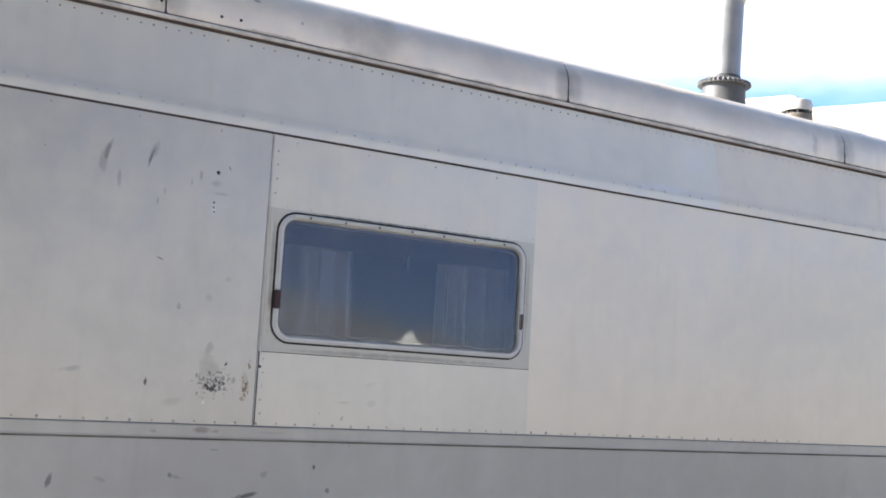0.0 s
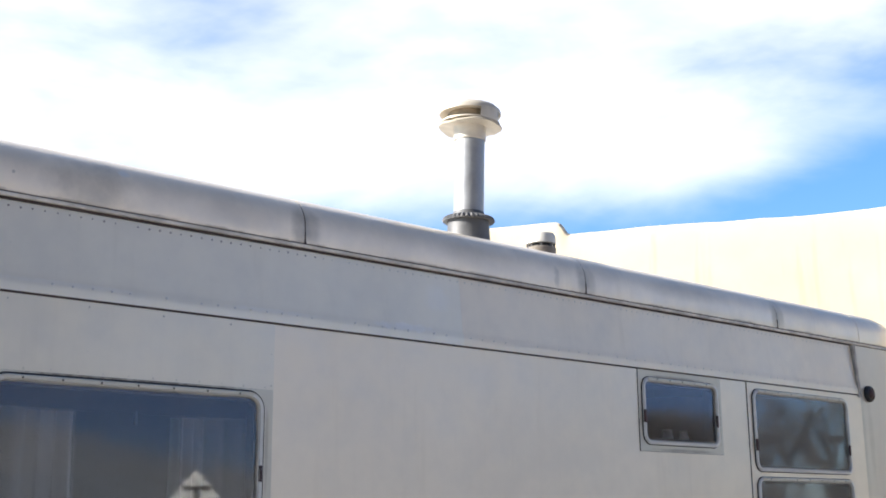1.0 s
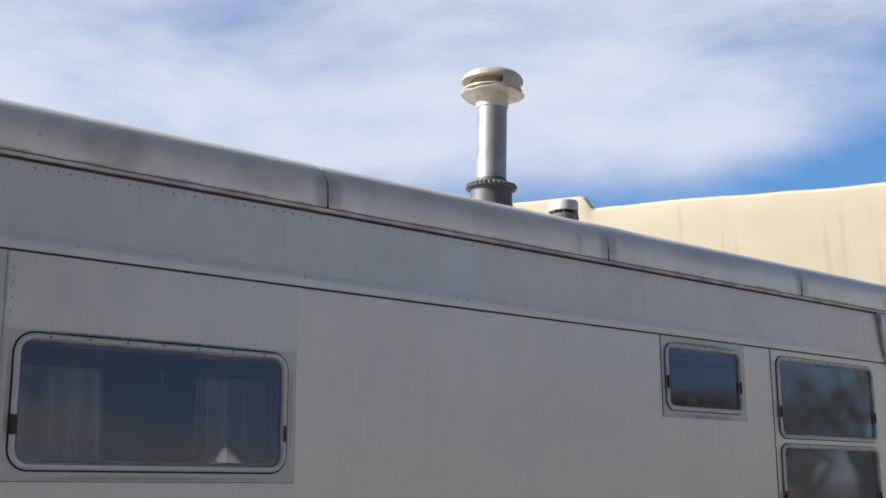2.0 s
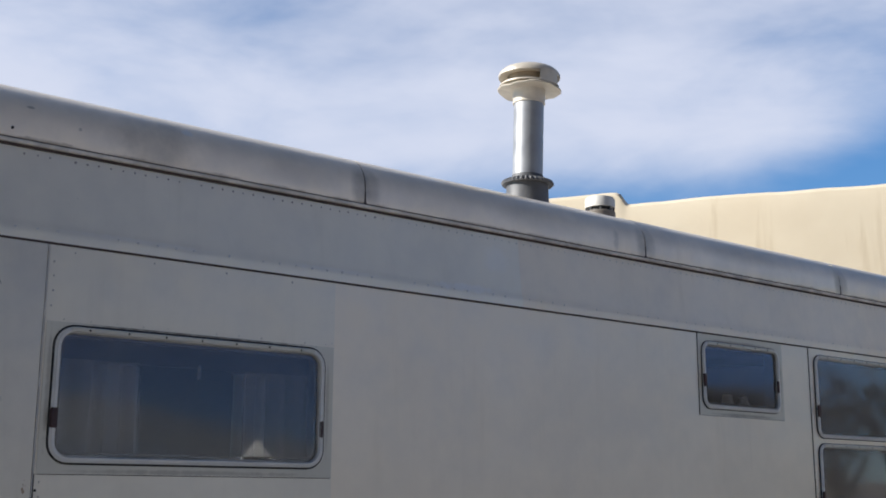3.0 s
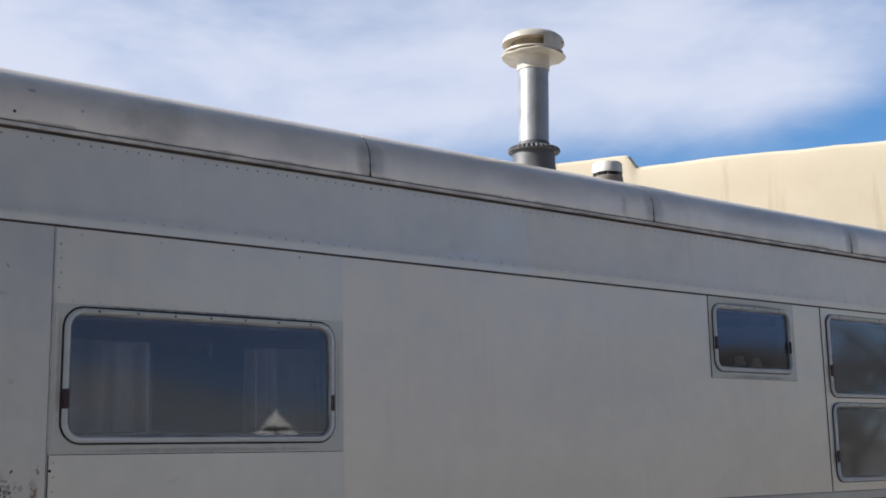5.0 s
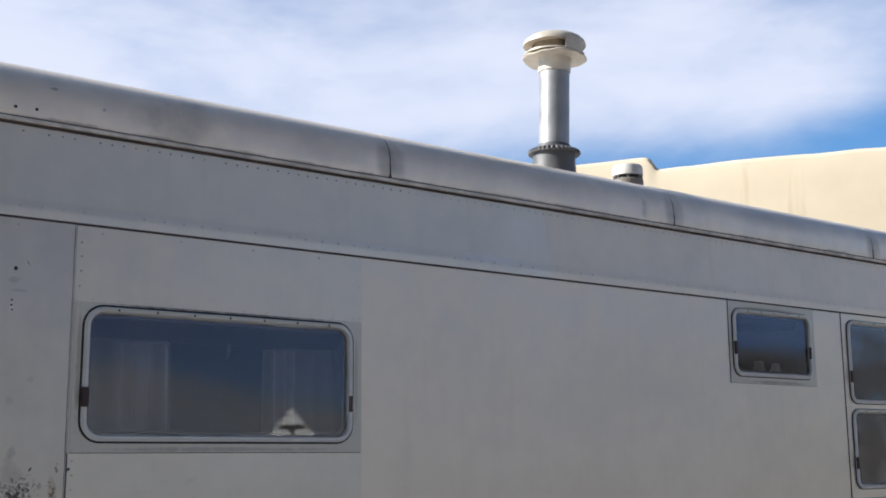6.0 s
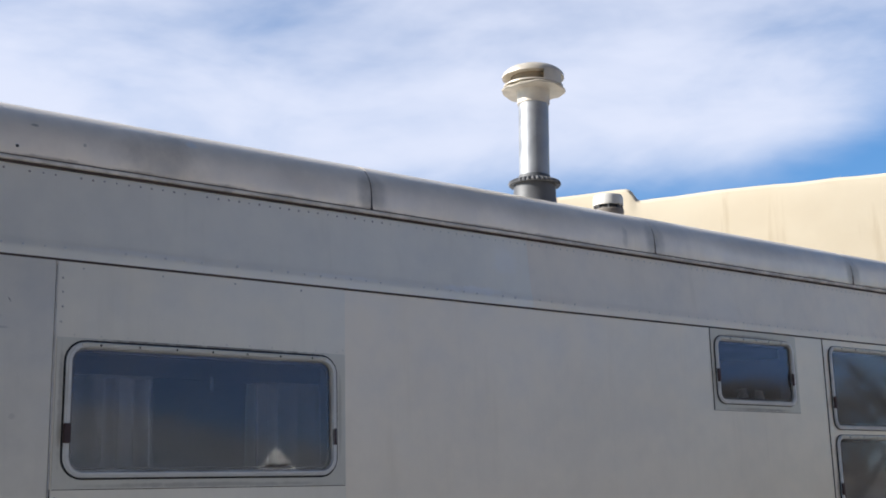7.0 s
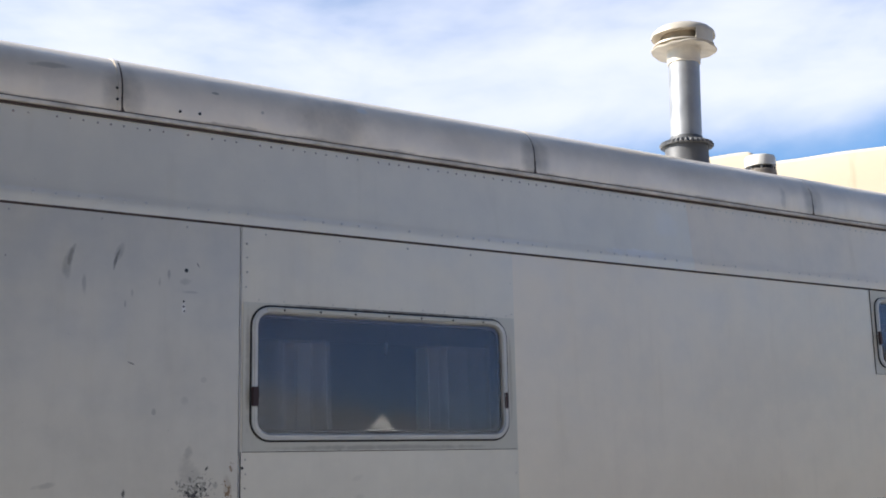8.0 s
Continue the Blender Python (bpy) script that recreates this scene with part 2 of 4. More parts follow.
# soiled spots on the silver paint: x, z, half width, half height, lean in degrees, strength, break-up scale, and for curved ones the bow
RUBS_HIGH = [
    (-0.545, 2.272, 0.012, 0.052, -14, 0.42, 24, 0.5), (-0.556, 2.245, 0.020, 0.070, -8, 0.30, 20, 0.4), (-0.410, 2.268, 0.007, 0.050, -16, 0.62, 24, 0.6),
    (-0.400, 2.290, 0.018, 0.045, -20, 0.28, 20), (-0.503, 2.190, 0.009, 0.045, 2, 0.26, 26), (-0.378, 2.133, 0.005, 0.016, 0, 0.3, 40), (-0.357, 2.167, 0.005, 0.018, 0, 0.2, 40),
    (-0.242, 2.232, 0.007, 0.024, 0, 0.32, 30), (-0.272, 2.208, 0.006, 0.024, 0, 0.26, 30), (-0.148, 2.270, 0.004, 0.013, 30, 0.75, 50),
]
RUBS_MID = [
    (-0.190, 2.214, 0.030, 0.016, 0, 0.20, 30), (-0.175, 2.182, 0.05, 0.006, 0, 0.20, 30), (-0.355, 1.956, 0.018, 0.005, -22, 0.7, 40), (-0.281, 1.812, 0.010, 0.014, 0, 0.3, 40),
    (-0.183, 1.845, 0.020, 0.022, 30, 0.16, 30), (-0.124, 1.911, 0.014, 0.012, 0, 0.14, 30), (-0.600, 1.600, 0.050, 0.012, 8, 0.22, 30), (-0.732, 2.255, 0.004, 0.005, 0, 0.6, 40),
]
RUBS_LOW = [
    (-0.368, 1.573, 0.008, 0.019, 5, 0.9, 60), (-0.144, 1.572, 0.046, 0.034, 15, 0.9, 85), (-0.150, 1.580, 0.075, 0.050, 10, 0.5, 95), (-0.165, 1.625, 0.050, 0.070, 10, 0.20, 30),
    (-0.110, 1.641, 0.005, 0.014, -30, 0.9, 60), (-0.170, 1.690, 0.018, 0.030, -10, 0.24, 40), (-0.205, 1.600, 0.008, 0.014, 10, 0.5, 60), (-0.080, 1.590, 0.012, 0.016, 0, 0.35, 50), (-0.28, 1.515, 0.05, 0.020, 10, 0.14, 30),
]
RUBS_COLUMN = [(0.427, 1.536, 0.030, 0.018, 20, 0.10, 40), (0.320, 1.536, 0.05, 0.005, 3, 0.16, 40), (0.319, 1.484, 0.005, 0.014, -20, 0.5, 60), (0.233, 1.496, 0.006, 0.004, 0, 0.6, 60), (0.42, 1.60, 0.04, 0.012, 20, 0.07, 30)]
RUBS_SKIRT = [
    (-0.630, 1.270, 0.011, 0.035, -15, 0.6, 40), (0.229, 1.319, 0.007, 0.012, 10, 0.9, 60), (-0.005, 1.226, 0.060, 0.012, 14, 0.75, 60), (-0.264, 1.291, 0.010, 0.014, 10, 0.5, 60),
    (-0.240, 1.283, 0.026, 0.010, -12, 0.25, 50), (-0.477, 1.275, 0.030, 0.010, -20, 0.22, 40), (0.051, 1.294, 0.020, 0.016, 10, 0.26, 40), (0.287, 1.241, 0.012, 0.014, 40, 0.55, 50),
    (-0.125, 1.370, 0.022, 0.005, 0, 0.45, 50), (-0.202, 1.398, 0.006, 0.004, 0, 0.6, 60), (0.354, 1.393, 0.004, 0.008, 0, 0.35, 60),
]
BELT_STAIN = [(-0.175, 1.432, 0.040, 0.014, 0, 0.55, 60), (-0.332, 1.424, 0.020, 0.008, 0, 0.35, 60), (0.06, 1.428, 0.06, 0.006, 0, 0.25, 60), (-0.13, 1.427, 0.02, 0.010, 0, 0.4, 70)]
PALE = [(-0.193, 2.132, 0.009, 0.022, 0, 0.6, 40), (-0.177, 1.517, 0.007, 0.012, -20, 0.5, 60)]
# pale patches on the band; along the flange its highlights are painted in
BAND_PALE = [(1.72, 2.462, 0.24, 0.026, 0, 0.45, 22), (1.10, 2.455, 0.30, 0.014, 0, 0.25, 26), (0.30, 2.455, 0.40, 0.014, 0, 0.2, 24), (-0.60, 2.455, 0.35, 0.014, 0, 0.2, 24), (1.90, 2.60, 0.10, 0.08, 0, 0.2, 14), (-1.3, 2.46, 0.3, 0.02, 0, 0.3, 20)]
RUST = [(-0.042, 1.570, 0.020, 0.036, 8, 0.8, 82), (-0.026, 1.650, 0.012, 0.024, 10, 0.7, 82), (-0.048, 1.535, 0.014, 0.014, 0, 0.55, 45), (-0.040, 1.575, 0.020, 0.060, 6, 0.30, 30)]

# grime on the roof edge: smudges beside the joints, broad weathered stretches and the crust along the drip rail
GRIME = [(j - 0.07 + d, 2.80, 0.05, 0.10, 4, k, 12) for j in (-0.397, 1.233, 2.863, 4.490) for d, k in ((0.050, 0.55), (0.100, 0.45))]
GRIME += [(0.36, 2.81, 0.19, 0.13, 0, 0.42, 9), (0.95, 2.80, 0.20, 0.05, 0, 0.2, 6), (-0.75, 2.86, 0.25, 0.07, 0, 0.3, 6), (2.20, 2.82, 0.35, 0.06, 0, 0.22, 5), (3.60, 2.84, 0.4, 0.05, 0, 0.2, 5)]
GRIME += [(-0.085, 2.852, 0.022, 0.007, 0, 0.6, 30), (0.081, 2.809, 0.010, 0.010, 0, 0.5, 30), (-0.61, 2.857, 0.09, 0.014, 5, 0.40, 20), (2.66, 2.80, 0.03, 0.08, 0, 0.35, 14)]
EDGE_RUBS = [(0.475, 2.880, 0.035, 0.018, 0, 0.7, 30), (0.30, 2.905, 0.16, 0.010, 0, 0.45, 24), (-0.62, 2.905, 0.12, 0.012, 0, 0.45, 24), (1.6, 2.91, 0.2, 0.010, 0, 0.4, 22)]

PLATE_GRIME = [(0.54, 2.166, 0.58, 0.020, 0, 0.95, 40), (0.54, 1.700, 0.60, 0.012, 0, 0.4, 30), (3.52, 2.022, 0.36, 0.012, 0, 0.55, 30), (3.51, 2.380, 0.34, 0.012, 0, 0.6, 40), (0.022, 1.95, 0.010, 0.25, 0, 0.4, 30), (3.845, 2.2, 0.016, 0.2, 0, 0.45, 26), (1.062, 1.93, 0.010, 0.24, 0, 0.3, 26)]
# rain streaks down the corner sheet
STREAKS = [(5.312, 2.16, 0.026, 0.30, 0, 0.28, 9), (5.320, 1.75, 0.030, 0.34, 0, 0.2, 9), (5.395, 2.16, 0.036, 0.26, 0, 0.24, 9)]


def silver_paint(name, base, marks=(), rough=0.42, metal=0.35, wave=0.25, mottle=0.07, flecks=0.16, crust=None):
    """Aged aluminium paint over sheet metal: faint oil-canning, vertical streaks, dust, and where asked for scuffs and rust."""
    m = Nodes(name)
    n1, n2, n3 = m.noise(1.1, 4), m.noise(9.0, 5), m.noise(130.0, 2)
    streak = m.noise(5.0, 5, 0.6, (3.0, 3.0, 0.25))
    tone = m.span(m.calc('ADD', m.calc('MULTIPLY', n1, 0.6), m.calc('MULTIPLY', n2, 0.4)), 0.35, 0.65)
    col = m.mix(tone, tuple(c * (1 - mottle) for c in base), tuple(c * 1.03 for c in base))
    col = m.mix(m.span(streak, 0.52, 0.78, 0.0, 0.10), col, (base[0] * 0.62, base[1] * 0.60, base[2] * 0.56))
    speck = m.span(m.noise(40.0, 2), 0.74, 0.80, 0.0, flecks)
    col = m.mix(speck, col, (0.16, 0.15, 0.14))
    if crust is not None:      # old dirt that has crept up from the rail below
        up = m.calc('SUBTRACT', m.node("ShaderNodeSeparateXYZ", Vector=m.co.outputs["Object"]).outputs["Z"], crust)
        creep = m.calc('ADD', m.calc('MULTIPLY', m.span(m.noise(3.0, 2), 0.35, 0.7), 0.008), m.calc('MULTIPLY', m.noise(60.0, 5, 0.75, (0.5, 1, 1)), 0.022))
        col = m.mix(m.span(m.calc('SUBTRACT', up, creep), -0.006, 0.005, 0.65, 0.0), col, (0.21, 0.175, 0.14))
    if marks:
        xyz = m.node("ShaderNodeSeparateXYZ", Vector=m.co.outputs["Object"])
        for group, tint in marks:
            for x, z, w, h, lean, much, grain, *bow in group:
                c, s = math.cos(radians(lean)), math.sin(radians(lean))
                dx, dz = m.calc('SUBTRACT', xyz.outputs["X"], x), m.calc('SUBTRACT', xyz.outputs["Z"], z)
                u = m.calc('DIVIDE', m.calc('ADD', m.calc('MULTIPLY', dx, c), m.calc('MULTIPLY', dz, s)), w)
                v = m.calc('DIVIDE', m.calc('SUBTRACT', m.calc('MULTIPLY', dz, c), m.calc('MULTIPLY', dx, s)), h)
                if bow:
                    u = m.calc('SUBTRACT', u, m.calc('MULTIPLY', m.calc('MULTIPLY', v, v), bow[0] * 1.6))
                rad = m.calc('ADD', m.calc('MULTIPLY', u, u), m.calc('MULTIPLY', v, v))
                if grain > 80:      # spattered, not one smear
                    mask = m.span(m.calc('ADD', m.noise(grain, 3, 0.6), m.calc('MULTIPLY', m.calc('SUBTRACT', 1.0, rad), 0.13)), 0.60, 0.68, 0.0, much)
                    col = m.mix(m.calc('MINIMUM', mask, 0.95), col, tint)
                    continue
                soft = (0.75, 1.45) if grain > 12 else (0.45, 1.9)
                mask = m.span(m.calc('ADD', rad, m.calc('MULTIPLY', m.noise(grain, 4, 0.6), 1.5)), soft[0], soft[1], much, 0.0)
                col = m.mix(m.calc('MINIMUM', mask, 0.95), col, tint)
    r = m.calc('ADD', m.span(n2, 0.3, 0.7, rough - 0.05, rough + 0.08), m.span(streak, 0.5, 0.8, 0.0, 0.1))
    low = m.bump(n1, wave, 0.02)
    return m.done(Base_Color=col, Roughness=r, Metallic=metal, Normal=m.bump(n3, 0.05, 0.0006, low))


def glass(name, film=0.006):
    m = Nodes(name)
    dust = m.noise(6.0, 6, 0.65)
    return m.done(Base_Color=(0.93, 0.93, 0.93), Roughness=m.span(dust, 0.40, 0.8, film, film + 0.044), IOR=1.52, Transmission_Weight=m.span(dust, 0.3, 0.7, 0.985, 0.955))


def ground_mat():
    m = Nodes("dry_earth")
    n1, n2, n3 = m.noise(0.12, 6), m.noise(1.7, 6), m.noise(30.0, 4)
    col = m.mix(m.span(n1, 0.35, 0.65), (0.275, 0.260, 0.238), (0.32, 0.302, 0.275))
    col = m.mix(m.span(n2, 0.5, 0.72, 0.0, 0.7), col, (0.24, 0.222, 0.175))
    col = m.mix(m.span(n3, 0.5, 0.8, 0.0, 0.5), col, (0.20, 0.178, 0.145))
    return m.done(Base_Color=col, Roughness=0.95, Normal=m.bump(n3, 0.5, 0.03))


def adobe_mat():
    m = Nodes("cream_stucco")
    n1, n2, n3 = m.noise(0.7, 5), m.noise(5.0, 5), m.noise(60.0, 3)
    drip = m.noise(3.0, 5, 0.6, (1.0, 1.0, 0.10))
    col = m.mix(m.span(n1, 0.35, 0.65), (0.66, 0.57, 0.43), (0.72, 0.635, 0.49))
    col = m.mix(m.span(drip, 0.50, 0.68, 0.0, 0.7), col, (0.50, 0.40, 0.265))
    col = m.mix(m.span(n2, 0.55, 0.8, 0.0, 0.25), col, (0.70, 0.60, 0.45))
    low = m.bump(n1, 0.2, 0.08)
    mid = m.bump(n2, 0.12, 0.02, low)
    return m.done(Base_Color=col, Roughness=0.92, Normal=m.bump(n3, 0.15, 0.002, mid))


SCUFF = (0.035, 0.035, 0.04)
RUSTY = (0.20, 0.11, 0.045)
PAINT = silver_paint("silver_paint", (0.80, 0.72, 0.594), rough=0.38, metal=0.45)
# left sheets and window column: viewing-angle shade is mixed into darker, bluer bases
PAINT_LEFT = silver_paint("silver_paint_left_shaded", (0.635, 0.600, 0.520), ((RUBS_HIGH, SCUFF), (RUBS_MID, SCUFF), (RUBS_LOW, SCUFF), (RUST, RUSTY), (PALE, (0.78, 0.77, 0.75))), rough=0.35, metal=0.53, mottle=0.13, flecks=0.22)
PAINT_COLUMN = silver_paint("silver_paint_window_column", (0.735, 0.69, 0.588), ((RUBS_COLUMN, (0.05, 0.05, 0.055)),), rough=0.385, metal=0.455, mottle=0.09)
PAINT_BELT = silver_paint("dull_belt_paint", (0.60, 0.57, 0.50), ((BELT_STAIN, (0.22, 0.15, 0.13)),), rough=0.46, metal=0.3, mottle=0.16)
PAINT_LOW = silver_paint("dull_lower_paint", (0.555, 0.54, 0.50), ((RUBS_SKIRT, (0.05, 0.05, 0.055)),), rough=0.5, metal=0.25, mottle=0.12)
PAINT_BAND = silver_paint("silver_paint_band", (0.825, 0.772, 0.655), ((BAND_PALE, (0.86, 0.86, 0.86)),), rough=0.38, metal=0.42, wave=0.18)
PAINT_END = silver_paint("silver_paint_end_sheet", (0.66, 0.62, 0.53), ((STREAKS, (0.30, 0.29, 0.21)),), rough=0.42, wave=0.18)
PAINT_BAND_DULL = silver_paint("silver_paint_band_dull", (0.845, 0.755, 0.62), rough=0.40, metal=0.34, wave=0.18, mottle=0.09)
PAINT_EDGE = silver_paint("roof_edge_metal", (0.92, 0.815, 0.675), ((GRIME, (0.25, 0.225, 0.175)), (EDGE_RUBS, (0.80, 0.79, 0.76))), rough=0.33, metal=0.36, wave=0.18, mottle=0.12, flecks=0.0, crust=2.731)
PATCH = silver_paint("window_plate_paint", (0.60, 0.58, 0.505), ((PLATE_GRIME, (0.20, 0.18, 0.155)),), rough=0.45)
ROOF_MAT = plain("roof_coating", (0.72, 0.71, 0.68), 0.6, 0.0, 0.1, 2.0, 40.0, 0.2)
SEALANT_SHADE = plain("brown_sealant_and_shade", (0.074, 0.055, 0.053), 0.8, 0.0, 0.2, 8.0, 90.0, 0.4, 0.003)
RAIL = plain("dirty_rail", (0.46, 0.43, 0.395), 0.65, 0.1, 0.25, 7.0, 60.0, 0.3, 0.002)
JOINT_SHADE = plain("grey_joint_shade", (0.20, 0.19, 0.18), 0.8, 0.0, 0.2, 6.0, 60.0)
CREVICE = plain("dirty_crevice", (0.05, 0.045, 0.04), 0.85, 0.0, 0.15)
RUBBER = plain("black_rubber", (0.018, 0.018, 0.019), 0.6, 0.0, 0.2, 10.0, 120.0)
DRIP = plain("weathered_drip_rail", (0.80, 0.74, 0.66), 0.55, 0.1, 0.16, 9.0, 70.0, 0.3, 0.002)
# pale colour carries the bright line that light makes along the fold
FOLD = plain("pale_fold_highlight", (0.86, 0.85, 0.83), 0.5, 0.05, 0.14, 12.0, 90.0)
ALU = plain("bright_aluminium", (0.71, 0.705, 0.69), 0.5, 0.15, 0.05, 14.0, 150.0, 0.06, 0.0006)
RIVET = plain("rivet_metal", (0.46, 0.44, 0.41), 0.5, 0.4, 0.2, 20.0, 200.0)
RIVET_PALE = plain("pale_rivet", (0.68, 0.66, 0.62), 0.4, 0.4, 0.12, 20.0, 200.0)
RIVET_RUST = plain("rusty_rivet", (0.44, 0.38, 0.34), 0.7, 0.2, 0.25, 20.0, 200.0)
LATCH = plain("dark_red_latch", (0.055, 0.022, 0.022), 0.5, 0.0, 0.2, 20.0, 150.0)
DARK = plain("dark_plastic", (0.02, 0.02, 0.021), 0.45, 0.0, 0.2, 10.0, 100.0)
GLASS = glass("window_glass")
FILMED = glass("window_glass_filmed", 0.028)
DUSTY = Nodes("dusty_glass").done(Base_Color=(0.66, 0.66, 0.65), Roughness=0.034, IOR=1.55, Transmission_Weight=0.86)
WOOD = plain("dark_panelling", (0.085, 0.072, 0.062), 0.45, 0.0, 0.15, 2.0, 30.0, 0.1)
CHASSIS = plain("chassis_paint", (0.10, 0.10, 0.10), 0.7, 0.1, 0.15)
GALV = plain("galvanised_steel", (0.355, 0.365, 0.38), 0.46, 0.45, 0.08, 9.0, 70.0, 0.02, 0.001)
LEAD = plain("grey_flashing", (0.14, 0.144, 0.152), 0.6, 0.3, 0.12, 8.0, 80.0, 0.15)
TAN = plain("tan_mesh", (0.30, 0.235, 0.16), 0.6, 0.3, 0.2, 14.0, 160.0, 0.3, 0.001)
LEDGE = plain("pale_ledge", (0.30, 0.28, 0.25), 0.6, 0.0, 0.1, 6.0, 60.0)
POT = plain("pale_glaze", (0.31, 0.29, 0.285), 0.4, 0.0, 0.08, 10.0, 90.0)
CREAM = plain("cream_enamel", (0.64, 0.58, 0.49), 0.45, 0.15, 0.08, 12.0, 90.0, 0.08, 0.001)
VENT_GREY = plain("grey_brown_plastic", (0.24, 0.215, 0.19), 0.6, 0.0, 0.15, 12.0, 90.0)
WHITE_CAP = plain("white_plastic", (0.74, 0.73, 0.70), 0.5, 0.0, 0.08, 12.0, 90.0)
GROUND = ground_mat()
ADOBE = adobe_mat()
HILL = plain("dry_grass_hill", (0.34, 0.295, 0.25), 0.95, 0.0, 0.12, 0.02, 0.3, 0.0)
BARK = plain("grey_bark", (0.075, 0.066, 0.058), 0.9, 0.0, 0.2, 4.0, 40.0, 0.5, 0.01)
LEAF = plain("dusty_leaves", (0.115, 0.105, 0.10), 0.7, 0.0, 0.25, 1.0, 12.0, 0.1)
TWIG = plain("dry_twigs", (0.15, 0.125, 0.10), 0.85, 0.0, 0.25, 1.5, 14.0, 0.1)
CANVAS = plain("white_canvas", (0.88, 0.88, 0.87), 0.85, 0.0, 0.06, 1.5, 90.0, 0.2)
CURTAIN_TAPE = plain("pale_cord", (0.15, 0.15, 0.155), 0.8, 0.0, 0.1, 10.0, 90.0)
CURTAIN = plain("white_voile", (0.42, 0.42, 0.415), 0.85, 0.0, 0.03, 4.0, 30.0, 0.0)
CURTAIN.node_tree.nodes["Principled BSDF"].inputs["Alpha"].default_value = 0.58
CURTAIN_FLAT = plain("beige_voile", (0.40, 0.375, 0.35), 0.85, 0.0, 0.03, 4.0, 30.0, 0.0)
CURTAIN_FLAT.node_tree.nodes["Principled BSDF"].inputs["Alpha"].default_value = 0.26


# ---- mesh helpers ----
def base_of(ob):
    where = Vector((0, 0, 0))
    while ob is not None:
        where = where + ob.location
        ob = ob.parent
    return where


def part(name, bm, material, parent=None, label="", smooth=False, kind=""):
    """Links a bmesh, drawn in world places, as one mesh under its thing or part."""
    if parent is not None:
        bmesh.ops.translate(bm, verts=bm.verts, vec=-base_of(parent))
    bmesh.ops.recalc_face_normals(bm, faces=bm.faces)
    me = bpy.data.meshes.new(name)
    bm.to_mesh(me)
    bm.free()
    if smooth:
        me.polygons.foreach_set("use_smooth", [True] * len(me.polygons))
        me.set_sharp_from_angle(angle=radians(35))
    me.materials.append(material)
    ob = new(name, me)
    ob.parent = parent
    return tagged(ob, label, "", "", kind)


def thing(name, where, label, category, group="", kind=""):
    ob = new(name)
    ob.location = where
    ob.empty_display_size = 0.2
    return tagged(ob, label, category, group, kind)


def slab(bm, xs, zs, y0, y1, solid=lambda i, j: True):
    """A wall of cells between the given xs and zs; only the skin of the solid cells is made, so openings go through."""
    nx, nz = len(xs) - 1, len(zs) - 1
    made = {}

    def v(i, j, k):
        key = (i, j, k)
        if key not in made:
            made[key] = bm.verts.new((xs[i], (y0, y1)[k], zs[j]))
        return made[key]

    full = {(i, j) for i in range(nx) for j in range(nz) if solid(i, j)}
    for i, j in full:
        bm.faces.new((v(i, j, 0), v(i + 1, j, 0), v(i + 1, j + 1, 0), v(i, j + 1, 0)))
        bm.faces.new((v(i, j, 1), v(i, j + 1, 1), v(i + 1, j + 1, 1), v(i + 1, j, 1)))
        for di, dj, a, b in ((-1, 0, (0, 1), (0, 0)), (1, 0, (1, 0), (1, 1)), (0, -1, (0, 0), (1, 0)), (0, 1, (1, 1), (0, 1))):
            if (i + di, j + dj) not in full:
                p, q = (i + a[0], j + a[1]), (i + b[0], j + b[1])
                bm.faces.new((v(*p, 0), v(*p, 1), v(*q, 1), v(*q, 0)))
    return bm


def box(bm, x0, x1, y0, y1, z0, z1):
    return slab(bm, (x0, x1), (z0, z1), y0, y1)


def holed(x0, x1, z0, z1, y0, y1, holes):
    """A rectangle of sheet with rectangular holes (x0, x1, z0, z1)."""
    xs = sorted({x0, x1, *(h[0] for h in holes), *(h[1] for h in holes)})
    zs = sorted({z0, z1, *(h[2] for h in holes), *(h[3] for h in holes)})

    def solid(i, j):
        x, z = (xs[i] + xs[i + 1]) / 2, (zs[j] + zs[j + 1]) / 2
        return not any(h[0] < x < h[1] and h[2] < z < h[3] for h in holes)

    return slab(bmesh.new(), xs, zs, y0, y1, solid)


def lathe(bm, profile, centre, segs=40, wave=None):
    """Turns (radius, z) round an upright axis; the ends are closed. wave(i, angle) bends ring i."""
    rings = []
    for i, (r, z) in enumerate(profile):
        ring = []
        for k in range(segs):
            t = 2 * math.pi * k / segs
            dr, dz = wave(i, t) if wave else (0, 0)
            ring.append(bm.verts.new((centre[0] + (r + dr) * math.cos(t), centre[1] + (r + dr) * math.sin(t), z + dz)))
        rings.append(ring)
    for lo, hi in zip(rings, rings[1:]):
        for k in range(segs):
            bm.faces.new((lo[k], lo[(k + 1) % segs], hi[(k + 1) % segs], hi[k]))
    bm.faces.new(rings[0][::-1])
    bm.faces.new(rings[-1])
    return bm


def tube(bm, p, q, r0, r1, segs=8):
    """A tapered rod from p to q."""
    p, q = Vector(p), Vector(q)
    turn = (q - p).to_track_quat('Z', 'Y').to_matrix()
    ends = []
    for at, r in ((p, r0), (q, r1)):
        ends.append([bm.verts.new(at + turn @ Vector((r * math.cos(2 * math.pi * k / segs), r * math.sin(2 * math.pi * k / segs), 0))) for k in range(segs)])
    for k in range(segs):
        bm.faces.new((ends[0][k], ends[0][(k + 1) % segs], ends[1][(k + 1) % segs], ends[1][k]))
    bm.faces.new(ends[0][::-1])
    bm.faces.new(ends[1])
    return bm


